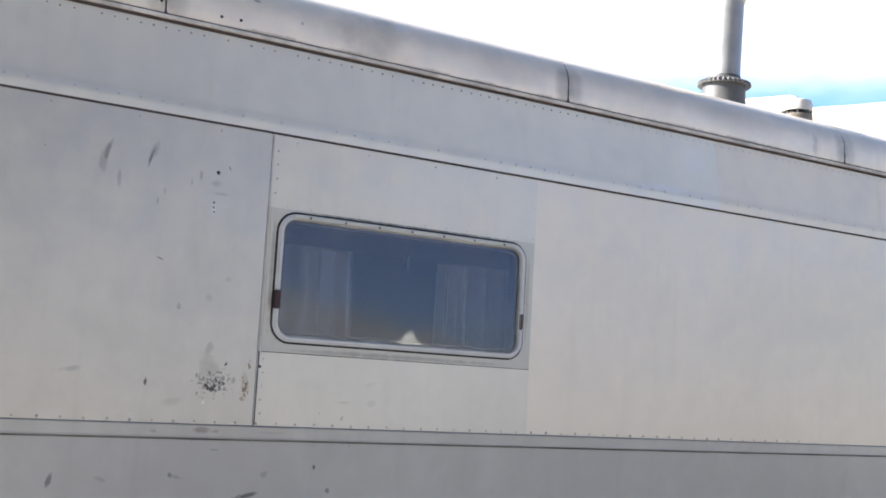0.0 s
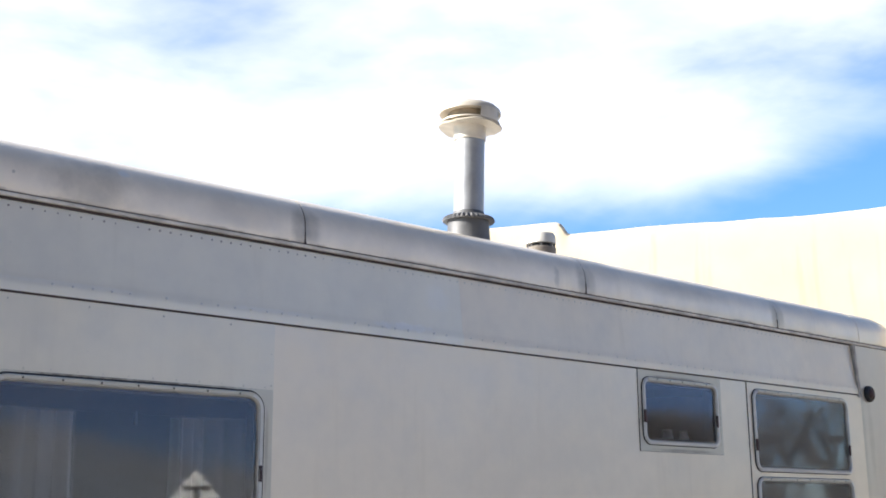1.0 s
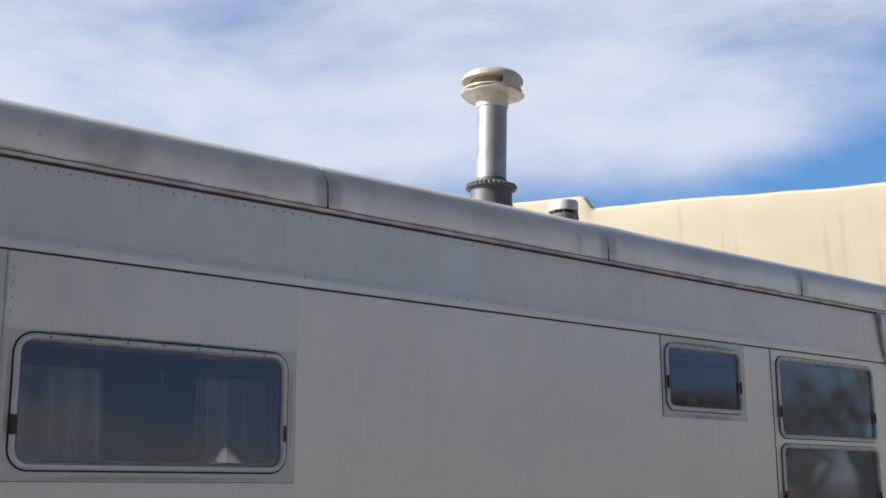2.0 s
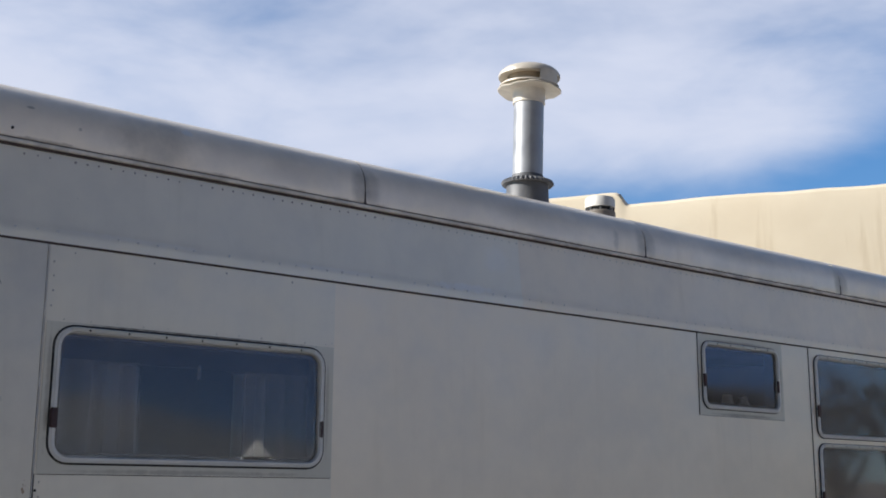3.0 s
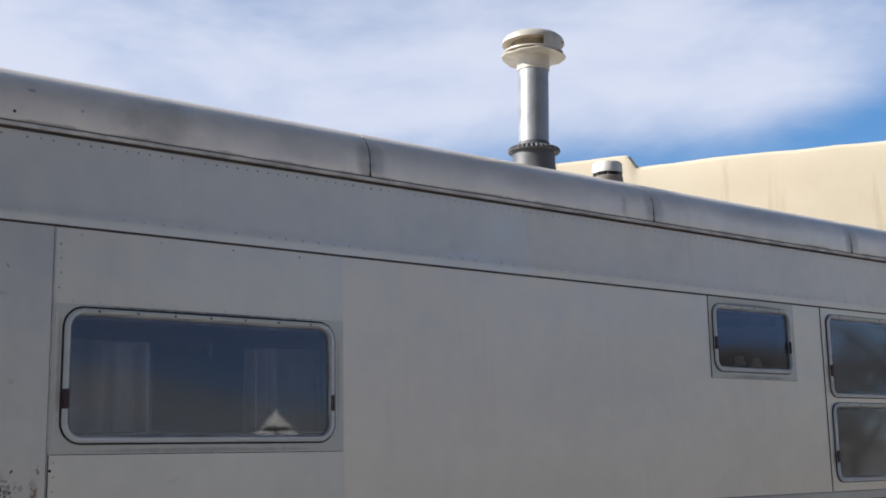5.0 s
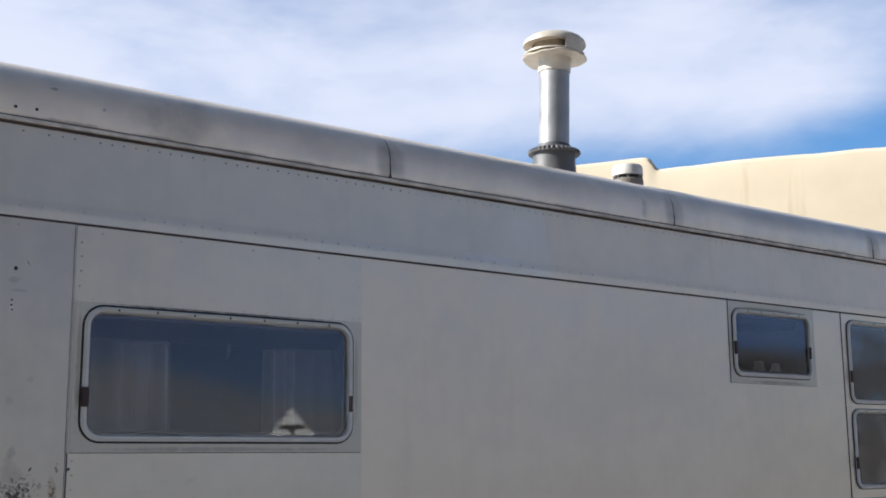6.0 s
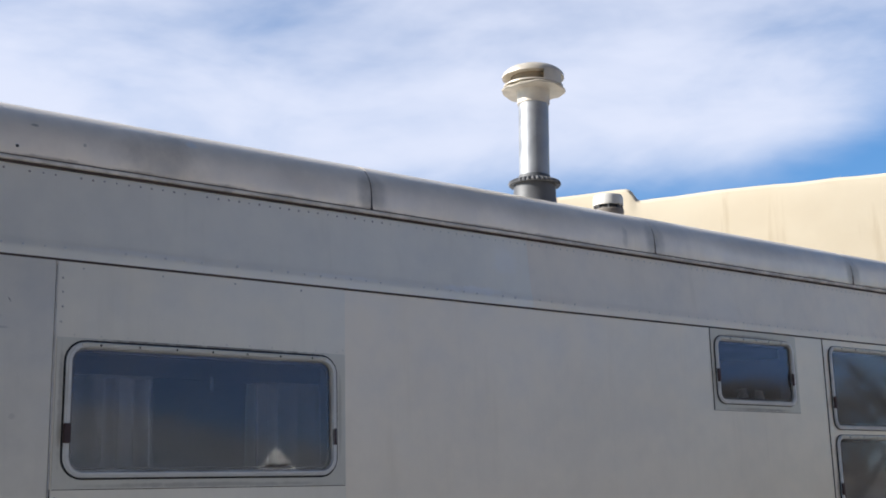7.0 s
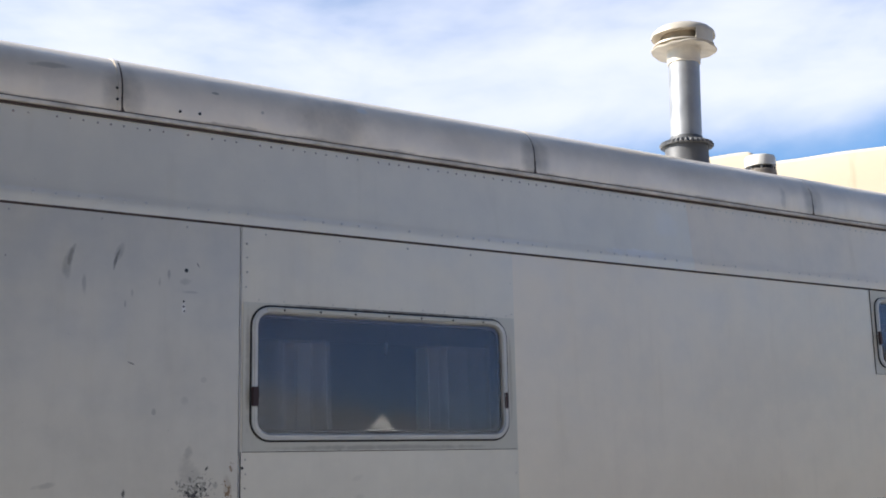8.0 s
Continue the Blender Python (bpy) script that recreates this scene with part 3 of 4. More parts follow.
# ---- ground and distance ----
def build_ground():
    bm = bmesh.new()
    ring = [0, 6, 14, 30, 60, 120, 260, 600, 1400, 3200]
    segs = 48
    rows = [[bm.verts.new((1, 0, 0))]]
    for r in ring[1:]:
        row = []
        for k in range(segs):
            t = 2 * math.pi * k / segs
            x, y = 1 + r * math.cos(t), r * math.sin(t)
            z = 0 if r < 12 else 0.25 * noise.noise(Vector((x * 0.05, y * 0.05, 3)))
            row.append(bm.verts.new((x, y, z)))
        rows.append(row)
    for k in range(segs):
        bm.faces.new((rows[0][0], rows[1][k], rows[1][(k + 1) % segs]))
    for lo, hi in zip(rows[1:], rows[2:]):
        for k in range(segs):
            bm.faces.new((lo[k], hi[k], hi[(k + 1) % segs], lo[(k + 1) % segs]))
    tagged(part("ground", bm, GROUND, smooth=True), "bare tan earth with patches of dry grass", "ground", kind="structure")


def build_hills():
    """A long dry hill on the far side of the plain, highest towards the south-west and falling away to the south-east."""
    bm = bmesh.new()
    rows = []
    for i in range(61):
        az = -60 + i * 2.4
        fall = 1 / (1 + math.exp((az - 29.5) / 1.6))
        el = 0.7 + 0.4 * fall + 0.35 * noise.noise(Vector((az * 0.11, 2.0, 0))) + 0.12 * noise.noise(Vector((az * 0.5, 7.0, 0)))
        d = Vector((math.sin(radians(az)), -math.cos(radians(az)), 0))
        crest = 900 * math.tan(radians(el))
        row = []
        for dist, h in ((560, 0.0), (660, 0.28), (760, 0.62), (850, 0.9), (900, 1.0), (1050, 0.75), (1300, 0.0)):
            k = noise.noise(Vector((az * 0.3, dist * 0.01, 1))) * 2.5 if 0 < h < 1 else 0
            p = d * dist
            row.append(bm.verts.new((p.x, p.y, crest * h + k - (0.6 if h == 0 else 0))))
        rows.append(row)
    for lo, hi in zip(rows, rows[1:]):
        for k in range(len(lo) - 1):
            bm.faces.new((lo[k], lo[k + 1], hi[k + 1], hi[k]))
    tagged(part("distant_hills", bm, HILL, smooth=True), "low distant tan hills covered in dry grass", "hills", kind="structure")


build_ground()
build_hills()


# ---- adobe building behind the trailer ----
def build_adobe():
    """A tall stuccoed wall with a soft, uneven parapet, which steps down once; it stands askew to the trailer."""
    corner = Vector((7.60, 4.55, 0))
    u = Vector((0.530, -0.848, 0))
    back = Vector((0.848, 0.530, 0))
    house = thing("adobe_building", corner + u * 2, "cream stuccoed adobe building with a soft uneven parapet", "building")

    def top(s):
        step = 1 / (1 + math.exp((s - 0.075) / 0.02))
        return 4.62 + 0.018 * max(s, 0) + 0.150 * step + 0.035 * noise.noise(Vector((s * 0.55, 0.3, 0))) + 0.012 * noise.noise(Vector((s * 2.6, 4.0, 0)))

    bm = bmesh.new()
    rows = []
    # past s = 3.8 the wall is unseen, added to bounce warm light
    stations = [-7.0 + 0.25 * i for i in range(26)] + [-0.5 + 0.02 * i for i in range(50)] + [0.5 + 0.2 * i for i in range(41)]
    for s in stations:
        h = top(s)
        row = []
        for off, z in ((0.00, -0.1), (0.0, 1.2), (0.0, 2.4), (0.0, 3.4), (0.0, h - 0.30), (0.004, h - 0.12), (0.018, h - 0.050), (0.060, h - 0.012), (0.13, h), (0.28, h - 0.02), (0.34, h - 0.09), (0.36, h - 0.4)):
            w = 0.018 * noise.noise(Vector((s * 0.8, z * 0.8, 5))) if z > 0 else 0
            p = corner + u * s + back * (off + w)
            row.append(bm.verts.new((p.x, p.y, z)))
        rows.append(row)
    for lo, hi in zip(rows, rows[1:]):
        for k in range(len(lo) - 1):
            bm.faces.new((lo[k], hi[k], hi[k + 1], lo[k + 1]))
    part("parapet_wall", bm, ADOBE, house, "cream stucco wall", smooth=True)
    bm = bmesh.new()
    ring = [corner + u * s + back * d for s, d in ((-7, 0.34), (8.49, 0.34), (8.49, 7.0), (-7, 7.0))]
    lo, hi = [bm.verts.new((p.x, p.y, -0.1)) for p in ring], [bm.verts.new((p.x, p.y, 4.2)) for p in ring]
    for k in range(4):
        bm.faces.new((lo[k], lo[(k + 1) % 4], hi[(k + 1) % 4], hi[k]))
    bm.faces.new(hi)
    part("back_block", bm, ADOBE, house)


build_adobe()

# ---- the trailer ----
XL, XR, WIDE, CORNER = -3.9, 6.50, 2.44, 0.90       # plan: ends, depth, corner radius
trailer = thing("travel_trailer", (0, 0, 0), "vintage silver-painted aluminium travel trailer with riveted panels", "travel trailer")


def plan(s, inset=0.0):
    """A place on the trailer's outline and its outward normal. On the near side s is simply x."""
    long, deep, arc = XR - XL - 2 * CORNER, WIDE - 2 * CORNER, math.pi / 2 * CORNER
    legs = [("line", long), ("arc", arc), ("line", deep), ("arc", arc), ("line", long), ("arc", arc), ("line", deep), ("arc", arc)]
    s = (s - (XL + CORNER)) % (2 * (long + deep) + 4 * arc)
    p, ang = Vector((XL + CORNER, 0)), 0.0
    for kind, length in legs:
        d = Vector((math.cos(ang), math.sin(ang)))
        n = Vector((d.y, -d.x))
        if s <= length + 1e-9:
            if kind == "line":
                q = p + d * s
            else:
                b = s / CORNER
                q = p - n * CORNER + (n * math.cos(b) + d * math.sin(b)) * CORNER
                n = n * math.cos(b) + d * math.sin(b)
            return q - n * inset, n
        s -= length
        if kind == "line":
            p = p + d * length
        else:
            p = p - n * CORNER + d * CORNER
            ang += math.pi / 2
    return p, n


AROUND = 2 * (XR - XL - 2 * CORNER) + 2 * (WIDE - 2 * CORNER) + 2 * math.pi * CORNER


def stations(s0, s1, step=0.075, flat=0.6):
    out, s = [s0], s0
    while s < s1 - 1e-6:
        on_flat = XL + CORNER <= s < XR - CORNER - 1e-6
        nxt = min(s + flat, XR - CORNER) if on_flat else s + step
        s = min(nxt, s1)
        out.append(s)
    return out


def sweep(bm, profile, s0, s1, step=0.075, closed=False):
    """Draws a closed profile of (inset, z) along the outline from s0 to s1."""
    rows = []
    for s in stations(s0, s1, step):
        row = []
        for inset, z in profile:
            q, _ = plan(s, inset)
            row.append(bm.verts.new((q.x, q.y, z)))
        rows.append(row)
    if closed:
        rows[-1] = rows[0]
    n = len(profile)
    for lo, hi in zip(rows, rows[1:]):
        for k in range(n):
            bm.faces.new((lo[k], hi[k], hi[(k + 1) % n], lo[(k + 1) % n]))
    if not closed:
        bm.faces.new(rows[0])
        bm.faces.new(rows[-1][::-1])
    return bm


# openings: x0, x1, z0, z1 of the window frames' outer edge
BIG = (0.034, 1.0460, 1.723, 2.153)
SMALL = (3.212, 3.834, 2.044, 2.374)
UPPER = (4.146, 5.130, 1.934, 2.376)
LOWER = (4.148, 5.130, 1.494, 1.908)
HOLES = [(a + 0.019, b - 0.019, c + 0.019, d - 0.019) for a, b, c, d in (BIG, SMALL, UPPER, LOWER)]
Z_LOW, Z_RAIL, Z_CREASE, Z_EAVE = 1.405, 1.449, 2.411, 2.722
F0, F1 = XL + CORNER, XR - CORNER


def build_shell():
    bm = holed(F0, F1, 1.30, 2.74, 0.034, 0.075, HOLES)
    part("side_wall_core", bm, WOOD, trailer, "dark brown lining")
    bm = holed(F0, F1, 1.38, 2.405, 0.0085, 0.0335, HOLES)
    part("side_wall_frame", bm, CREVICE, trailer)
    bm = bmesh.new()
    sweep(bm, [(0.0345, 1.30), (0.0345, 2.74), (0.075, 2.74), (0.075, 1.30)], F1, F0 + AROUND)
    part("end_wall_core", bm, WOOD, trailer)
    bm = bmesh.new()
    sweep(bm, [(0.125, 0.55), (0.125, 0.62), (0.9, 0.62), (0.9, 0.55)], F0, F0 + AROUND, 0.2, True)
    box(bm, F0 - 0.02, F1 + 0.02, 0.88, WIDE - 0.88, 0.55, 0.62)
    part("floor_deck", bm, WOOD, trailer)
    bm = bmesh.new()
    sweep(bm, [(0.08, 2.62), (0.08, 2.66), (0.9, 2.66), (0.9, 2.62)], F0, F0 + AROUND, 0.2, True)
    box(bm, F0 - 0.02, F1 + 0.02, 0.88, WIDE - 0.88, 2.62, 2.66)
    part("inner_ceiling", bm, WOOD, trailer)
    bm = bmesh.new()
    sweep(bm, [(0.16, -0.03), (0.16, 0.36), (0.20, 0.36), (0.20, -0.03)], F0, F0 + AROUND, 0.15, True)
    part("skirt", bm, CHASSIS, trailer, "dark skirt down to the earth")


build_shell()

SKIN0, SKIN1 = -0.0005, 0.004


def sheet(x0, x1, z0, z1, proud=0.0, holes=(), material=None, name="side_panel", back=0.0):
    bm = holed(x0, x1, z0, z1, SKIN0 - proud, SKIN1 - back, holes)
    return part(name, bm, material or PAINT, trailer)


def build_side():
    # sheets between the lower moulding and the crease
    sheet(F0, -1.634, Z_RAIL, Z_CREASE, 0.0, (), PAINT_LEFT)
    sheet(-1.632, -0.0014, Z_RAIL, Z_CREASE, 0.0022, (), PAINT_LEFT)
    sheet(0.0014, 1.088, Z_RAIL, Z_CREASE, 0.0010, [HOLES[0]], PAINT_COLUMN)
    sheet(1.0885, 4.1055, Z_RAIL, Z_CREASE, 0.0, [HOLES[1]])
    sheet(4.1085, 5.2985, Z_RAIL, Z_CREASE, 0.0010, [HOLES[2], HOLES[3]])
    # plates riveted on round the two single windows
    sheet(0.0060, 1.0845, 1.6905, 2.1635, 0.0035, [HOLES[0]], PATCH, "window_plate", 0.0056)
    sheet(3.1900, 3.8660, 2.0140, Z_CREASE - 0.002, 0.0018, [HOLES[1]], PATCH, "window_plate", 0.0046)
    bm = bmesh.new()
    box(bm, 3.1858, 3.1898, -0.0028, SKIN1 - 0.0046, 2.0140, Z_CREASE - 0.002)
    part("plate_seam", bm, CREVICE, trailer)
    bm = bmesh.new()
    box(bm, 3.1858, 3.8660, -0.0022, SKIN1 - 0.0046, 2.0115, 2.0135)
    part("plate_seam", bm, JOINT_SHADE, trailer)
    bm = bmesh.new()
    box(bm, 0.0075, 1.0835, -0.0030, SKIN1 - 0.0056, 1.6880, 1.6900)
    part("plate_seam", bm, CREVICE, trailer)
    bm = bmesh.new()
    box(bm, -0.0016, 0.0014, -0.0030, SKIN1 - 0.0056, 1.6905, Z_CREASE - 0.005)
    part("lap_seam", bm, PAINT_BELT, trailer)
    bm = bmesh.new()
    box(bm, -0.0012, 0.0024, -0.0034, SKIN1 - 0.0056, Z_RAIL + 0.004, 1.6900)
    part("lap_seam", bm, CREVICE, trailer, "open dark lower lap seam")
    bm = bmesh.new()
    box(bm, 4.1010, 4.1060, -0.0026, SKIN1 - 0.0046, Z_RAIL + 0.003, Z_CREASE - 0.004)
    part("sheet_seam", bm, CREVICE, trailer)
    # folded lap where the left sheet ends beside the window column
    bm = bmesh.new()
    box(bm, -0.0065, -0.0015, -0.0052, -0.0020, Z_RAIL + 0.004, Z_CREASE - 0.005)
    bmesh.ops.bevel(bm, geom=bm.edges[:], offset=0.0016, segments=2, affect='EDGES')
    part("lap_edge", bm, FOLD, trailer, "bright folded sheet edge", smooth=True)
    # lower skin, below the moulding
    bm = bmesh.new()
    sweep(bm, [(0.0, Z_LOW), (0.001, 1.36), (0.030, 0.9), (0.150, 0.34), (0.158, 0.34), (0.038, 0.9), (0.009, 1.36), (0.008, Z_LOW)], F0, F1)
    part("lower_panel", bm, PAINT_LOW, trailer)
    bm = bmesh.new()
    sweep(bm, [(0.0, Z_LOW), (0.001, 1.36), (0.030, 0.9), (0.150, 0.34), (0.158, 0.34), (0.038, 0.9), (0.009, 1.36), (0.008, Z_LOW)], F1, F0 + AROUND)
    part("lower_panel", bm, PAINT_LOW, trailer, smooth=True)
    # end sheets, which run unbroken from moulding to eave
    bm = bmesh.new()
    sweep(bm, [(0.0, Z_RAIL), (0.0, Z_CREASE), (0.016, Z_EAVE - 0.005), (0.034, Z_EAVE - 0.005), (0.034, Z_RAIL)], 5.3000, F0 + AROUND - 0.01)
    part("end_panel", bm, PAINT_END, trailer, smooth=True)
    # upper band: a raised flange with the sheet leaning in above it
    for s0, s1 in ((F0, -1.2), (-1.2, 2.040), (2.040, 5.268)):
        bm = bmesh.new()
        prof = [(0.004, Z_CREASE + 0.004), (-0.0065, Z_CREASE + 0.003), (-0.0065, 2.434), (-0.0058, 2.443), (-0.0038, 2.453), (-0.0010, 2.464), (0.0030, 2.480), (0.026, Z_EAVE - 0.006), (0.034, Z_EAVE - 0.006), (0.034, Z_CREASE + 0.004)]
        sweep(bm, prof, s0 + 0.0002, s1 - 0.0002)
        part("upper_band", bm, PAINT_BAND_DULL if s0 > 2 else PAINT_BAND, trailer, smooth=True)
    # dark brown strip that draws the shadow gap under the flange
    bm = bmesh.new()
    sweep(bm, [(0.004, 2.4070), (-0.0050, 2.4070), (-0.0050, 2.4145), (0.004, 2.4145)], F0, 5.268)
    part("crease_shadow", bm, SEALANT_SHADE, trailer, "dark brown line for the shadow gap under the band")
    # grey strip standing in for the soft shadow below the belt moulding
    bm = bmesh.new()
    sweep(bm, [(0.004, 1.3995), (-0.004, 1.3995), (-0.004, 1.4052), (0.004, 1.4052)], F0, F0 + AROUND, closed=True)
    part("moulding_line", bm, JOINT_SHADE, trailer)
    bm = bmesh.new()
    sweep(bm, [(0.004, 1.4475), (-0.0040, 1.4475), (-0.0040, 1.4496), (0.004, 1.4496)], F0, F0 + AROUND, closed=True)
    part("moulding_line", bm, JOINT_SHADE, trailer)
    # corner trim
    bm = bmesh.new()
    sweep(bm, [(0.02, Z_CREASE - 0.014), (-0.010, Z_CREASE - 0.014), (-0.010, Z_CREASE + 0.01), (0.008, Z_EAVE - 0.004), (0.03, Z_EAVE - 0.004)], 5.2715, 5.2985)
    part("corner_trim", bm, RAIL, trailer, "dull vertical trim strip")
    bm = bmesh.new()
    sweep(bm, [(0.02, Z_CREASE - 0.012), (-0.011, Z_CREASE - 0.012), (-0.011, Z_CREASE + 0.01), (0.004, Z_EAVE - 0.006), (0.03, Z_EAVE - 0.006)], 5.2685, 5.2712)
    part("trim_edge", bm, RAIL, trailer)
    # lower moulding: a shallow channel with rolled edges
    bm = bmesh.new()
    sweep(bm, [(0.01, 1.406), (-0.0085, 1.4055), (-0.0105, 1.4085), (-0.0095, 1.413), (-0.0092, 1.440), (-0.0098, 1.444), (-0.0075, 1.4470), (0.01, 1.4475)], F0, F0 + AROUND, closed=True)
    part("belt_moulding", bm, PAINT_BELT, trailer, "raised silver belt moulding")


build_side()


def build_eave():
    bm = bmesh.new()
    sweep(bm, [(0.035, 2.7115), (0.0190, 2.7130), (0.0190, 2.7210), (0.035, 2.7210)], F0, F0 + AROUND, closed=True)
    part("eave_sealant", bm, SEALANT_SHADE, trailer, "dark weathered sealant line")
    bm = bmesh.new()
    sweep(bm, [(0.04, 2.7215), (0.010, 2.7215), (0.0085, 2.7235), (0.0095, 2.7325), (0.013, 2.7350), (0.04, 2.7350)], F0, F0 + AROUND, closed=True)
    part("drip_rail", bm, DRIP, trailer, "thin metal drip rail")
    bm = bmesh.new()
    sweep(bm, [(0.04, 2.7355), (0.0215, 2.7355), (0.0215, 2.741), (0.04, 2.741)], F0, F0 + AROUND, closed=True)
    part("eave_sealant", bm, SEALANT_SHADE, trailer)

    def profile(lift):
        outer = [(0.024 - lift, 2.740), (0.0225 - lift, 2.7455), (0.0235 - lift, 2.790)]
        r = 0.143
        for k in range(0, 10):
            t = radians(10 * k)
            outer.append((0.0235 + r - (r + lift) * math.cos(t), 2.804 + (r + lift) * math.sin(t)))
        outer.append((0.30, 2.976 + lift))
        outer.append((0.46, 2.996 + lift))
        inner = [(0.46, 2.990 + lift), (0.20, 2.92), (0.05, 2.78), (0.04, 2.740)]
        return outer + inner

    cuts = [F0, -2.026, -0.397, 1.233, 2.863, 4.490, 5.385, F1 + math.pi / 2 * CORNER + 0.3, F1 + math.pi * CORNER + 0.64]
    cuts += [cuts[-1] + 2.1, cuts[-1] + 4.2, cuts[-1] + 6.3, F0 + AROUND]
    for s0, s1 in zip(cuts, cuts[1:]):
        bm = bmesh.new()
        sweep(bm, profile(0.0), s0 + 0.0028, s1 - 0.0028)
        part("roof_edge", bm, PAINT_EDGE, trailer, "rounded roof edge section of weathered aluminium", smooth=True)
    # sealant squeezed out at the foot of each joint
    for s0 in cuts[1:6]:
        bm = bmesh.new()
        rows = []
        for z, w in ((2.741, 0.012), (2.747, 0.0075), (2.760, 0.0042), (2.790, 0.0032)):
            rows.append([bm.verts.new((s0 + d * w, y, z)) for d, y in ((-1, 0.0240), (-0.4, 0.0208), (0.4, 0.0208), (1, 0.0240))])
        for lo, hi in zip(rows, rows[1:]):
            for k in range(3):
                bm.faces.new((lo[k], lo[k + 1], hi[k + 1], hi[k]))
        bm.faces.new(rows[0][::-1])
        bm.faces.new(rows[-1])
        part("joint_sealant", bm, SEALANT_SHADE, trailer, "dark sealant at the foot of the joint")
    for s0 in cuts[1:3]:
        bm = bmesh.new()
        sweep(bm, profile(0.0022), s0 - 0.013, s0 - 0.0034)
        part("joint_bead", bm, PAINT_EDGE, trailer, smooth=True)
    bm = bmesh.new()
    sweep(bm, [(i, z) for i, z in profile(-0.0028)], F0, F0 + AROUND, closed=True)
    part("roof_edge_backing", bm, SEALANT_SHADE, trailer, smooth=True)
    bm = bmesh.new()
    loops = []
    ss = stations(F0, F0 + AROUND, 0.12, 0.9)[:-1]
    for inset, z in ((0.44, 2.997), (0.62, 3.014), (0.86, 3.028)):
        loops.append([bm.verts.new((*plan(s, inset)[0], z)) for s in ss])
    for lo, hi in zip(loops, loops[1:]):
        for k in range(len(lo)):
            bm.faces.new((lo[k], lo[(k + 1) % len(lo)], hi[(k + 1) % len(lo)], hi[k]))
    bm.faces.new(loops[-1])
    part("roof", bm, ROOF_MAT, trailer, "pale coated roof", smooth=True)


build_eave()


# windows
def outline(w, h, r, n=7):
    pts = []
    for cx, cz, a0 in ((w / 2 - r, h / 2 - r, 0), (-w / 2 + r, h / 2 - r, 90), (-w / 2 + r, -h / 2 + r, 180), (w / 2 - r, -h / 2 + r, 270)):
        for k in range(n + 1):
            t = radians(a0 + 90 * k / n)
            pts.append((cx + r * math.cos(t), cz + r * math.sin(t)))
    return pts


def ring(bm, hole, radius, profile):
    """A frame round an opening: profile of (inset, y), closed."""
    x0, x1, z0, z1 = hole
    rows = []
    for inset, y in profile:
        rows.append([bm.verts.new(((x0 + x1) / 2 + x, y, (z0 + z1) / 2 + z)) for x, z in outline(x1 - x0 - 2 * inset, z1 - z0 - 2 * inset, max(0.004, radius - inset))])
    for lo, hi in zip(rows, rows[1:] + rows[:1]):
        for k in range(len(lo)):
            bm.faces.new((lo[k], lo[(k + 1) % len(lo)], hi[(k + 1) % len(lo)], hi[k]))
    return bm


def screw_head(bm, x, y, z, r):
    """A low domed head that faces outwards."""
    rows = []
    for rr, d in ((r, 0.002), (r, -0.0008), (r * 0.6, -0.0024)):
        rows.append([bm.verts.new((x + rr * math.cos(math.pi * k / 3), y + d, z + rr * math.sin(math.pi * k / 3))) for k in range(6)])
    for lo, hi in zip(rows, rows[1:]):
        for k in range(6):
            bm.faces.new((lo[k], lo[(k + 1) % 6], hi[(k + 1) % 6], hi[k]))
    bm.faces.new(rows[-1])


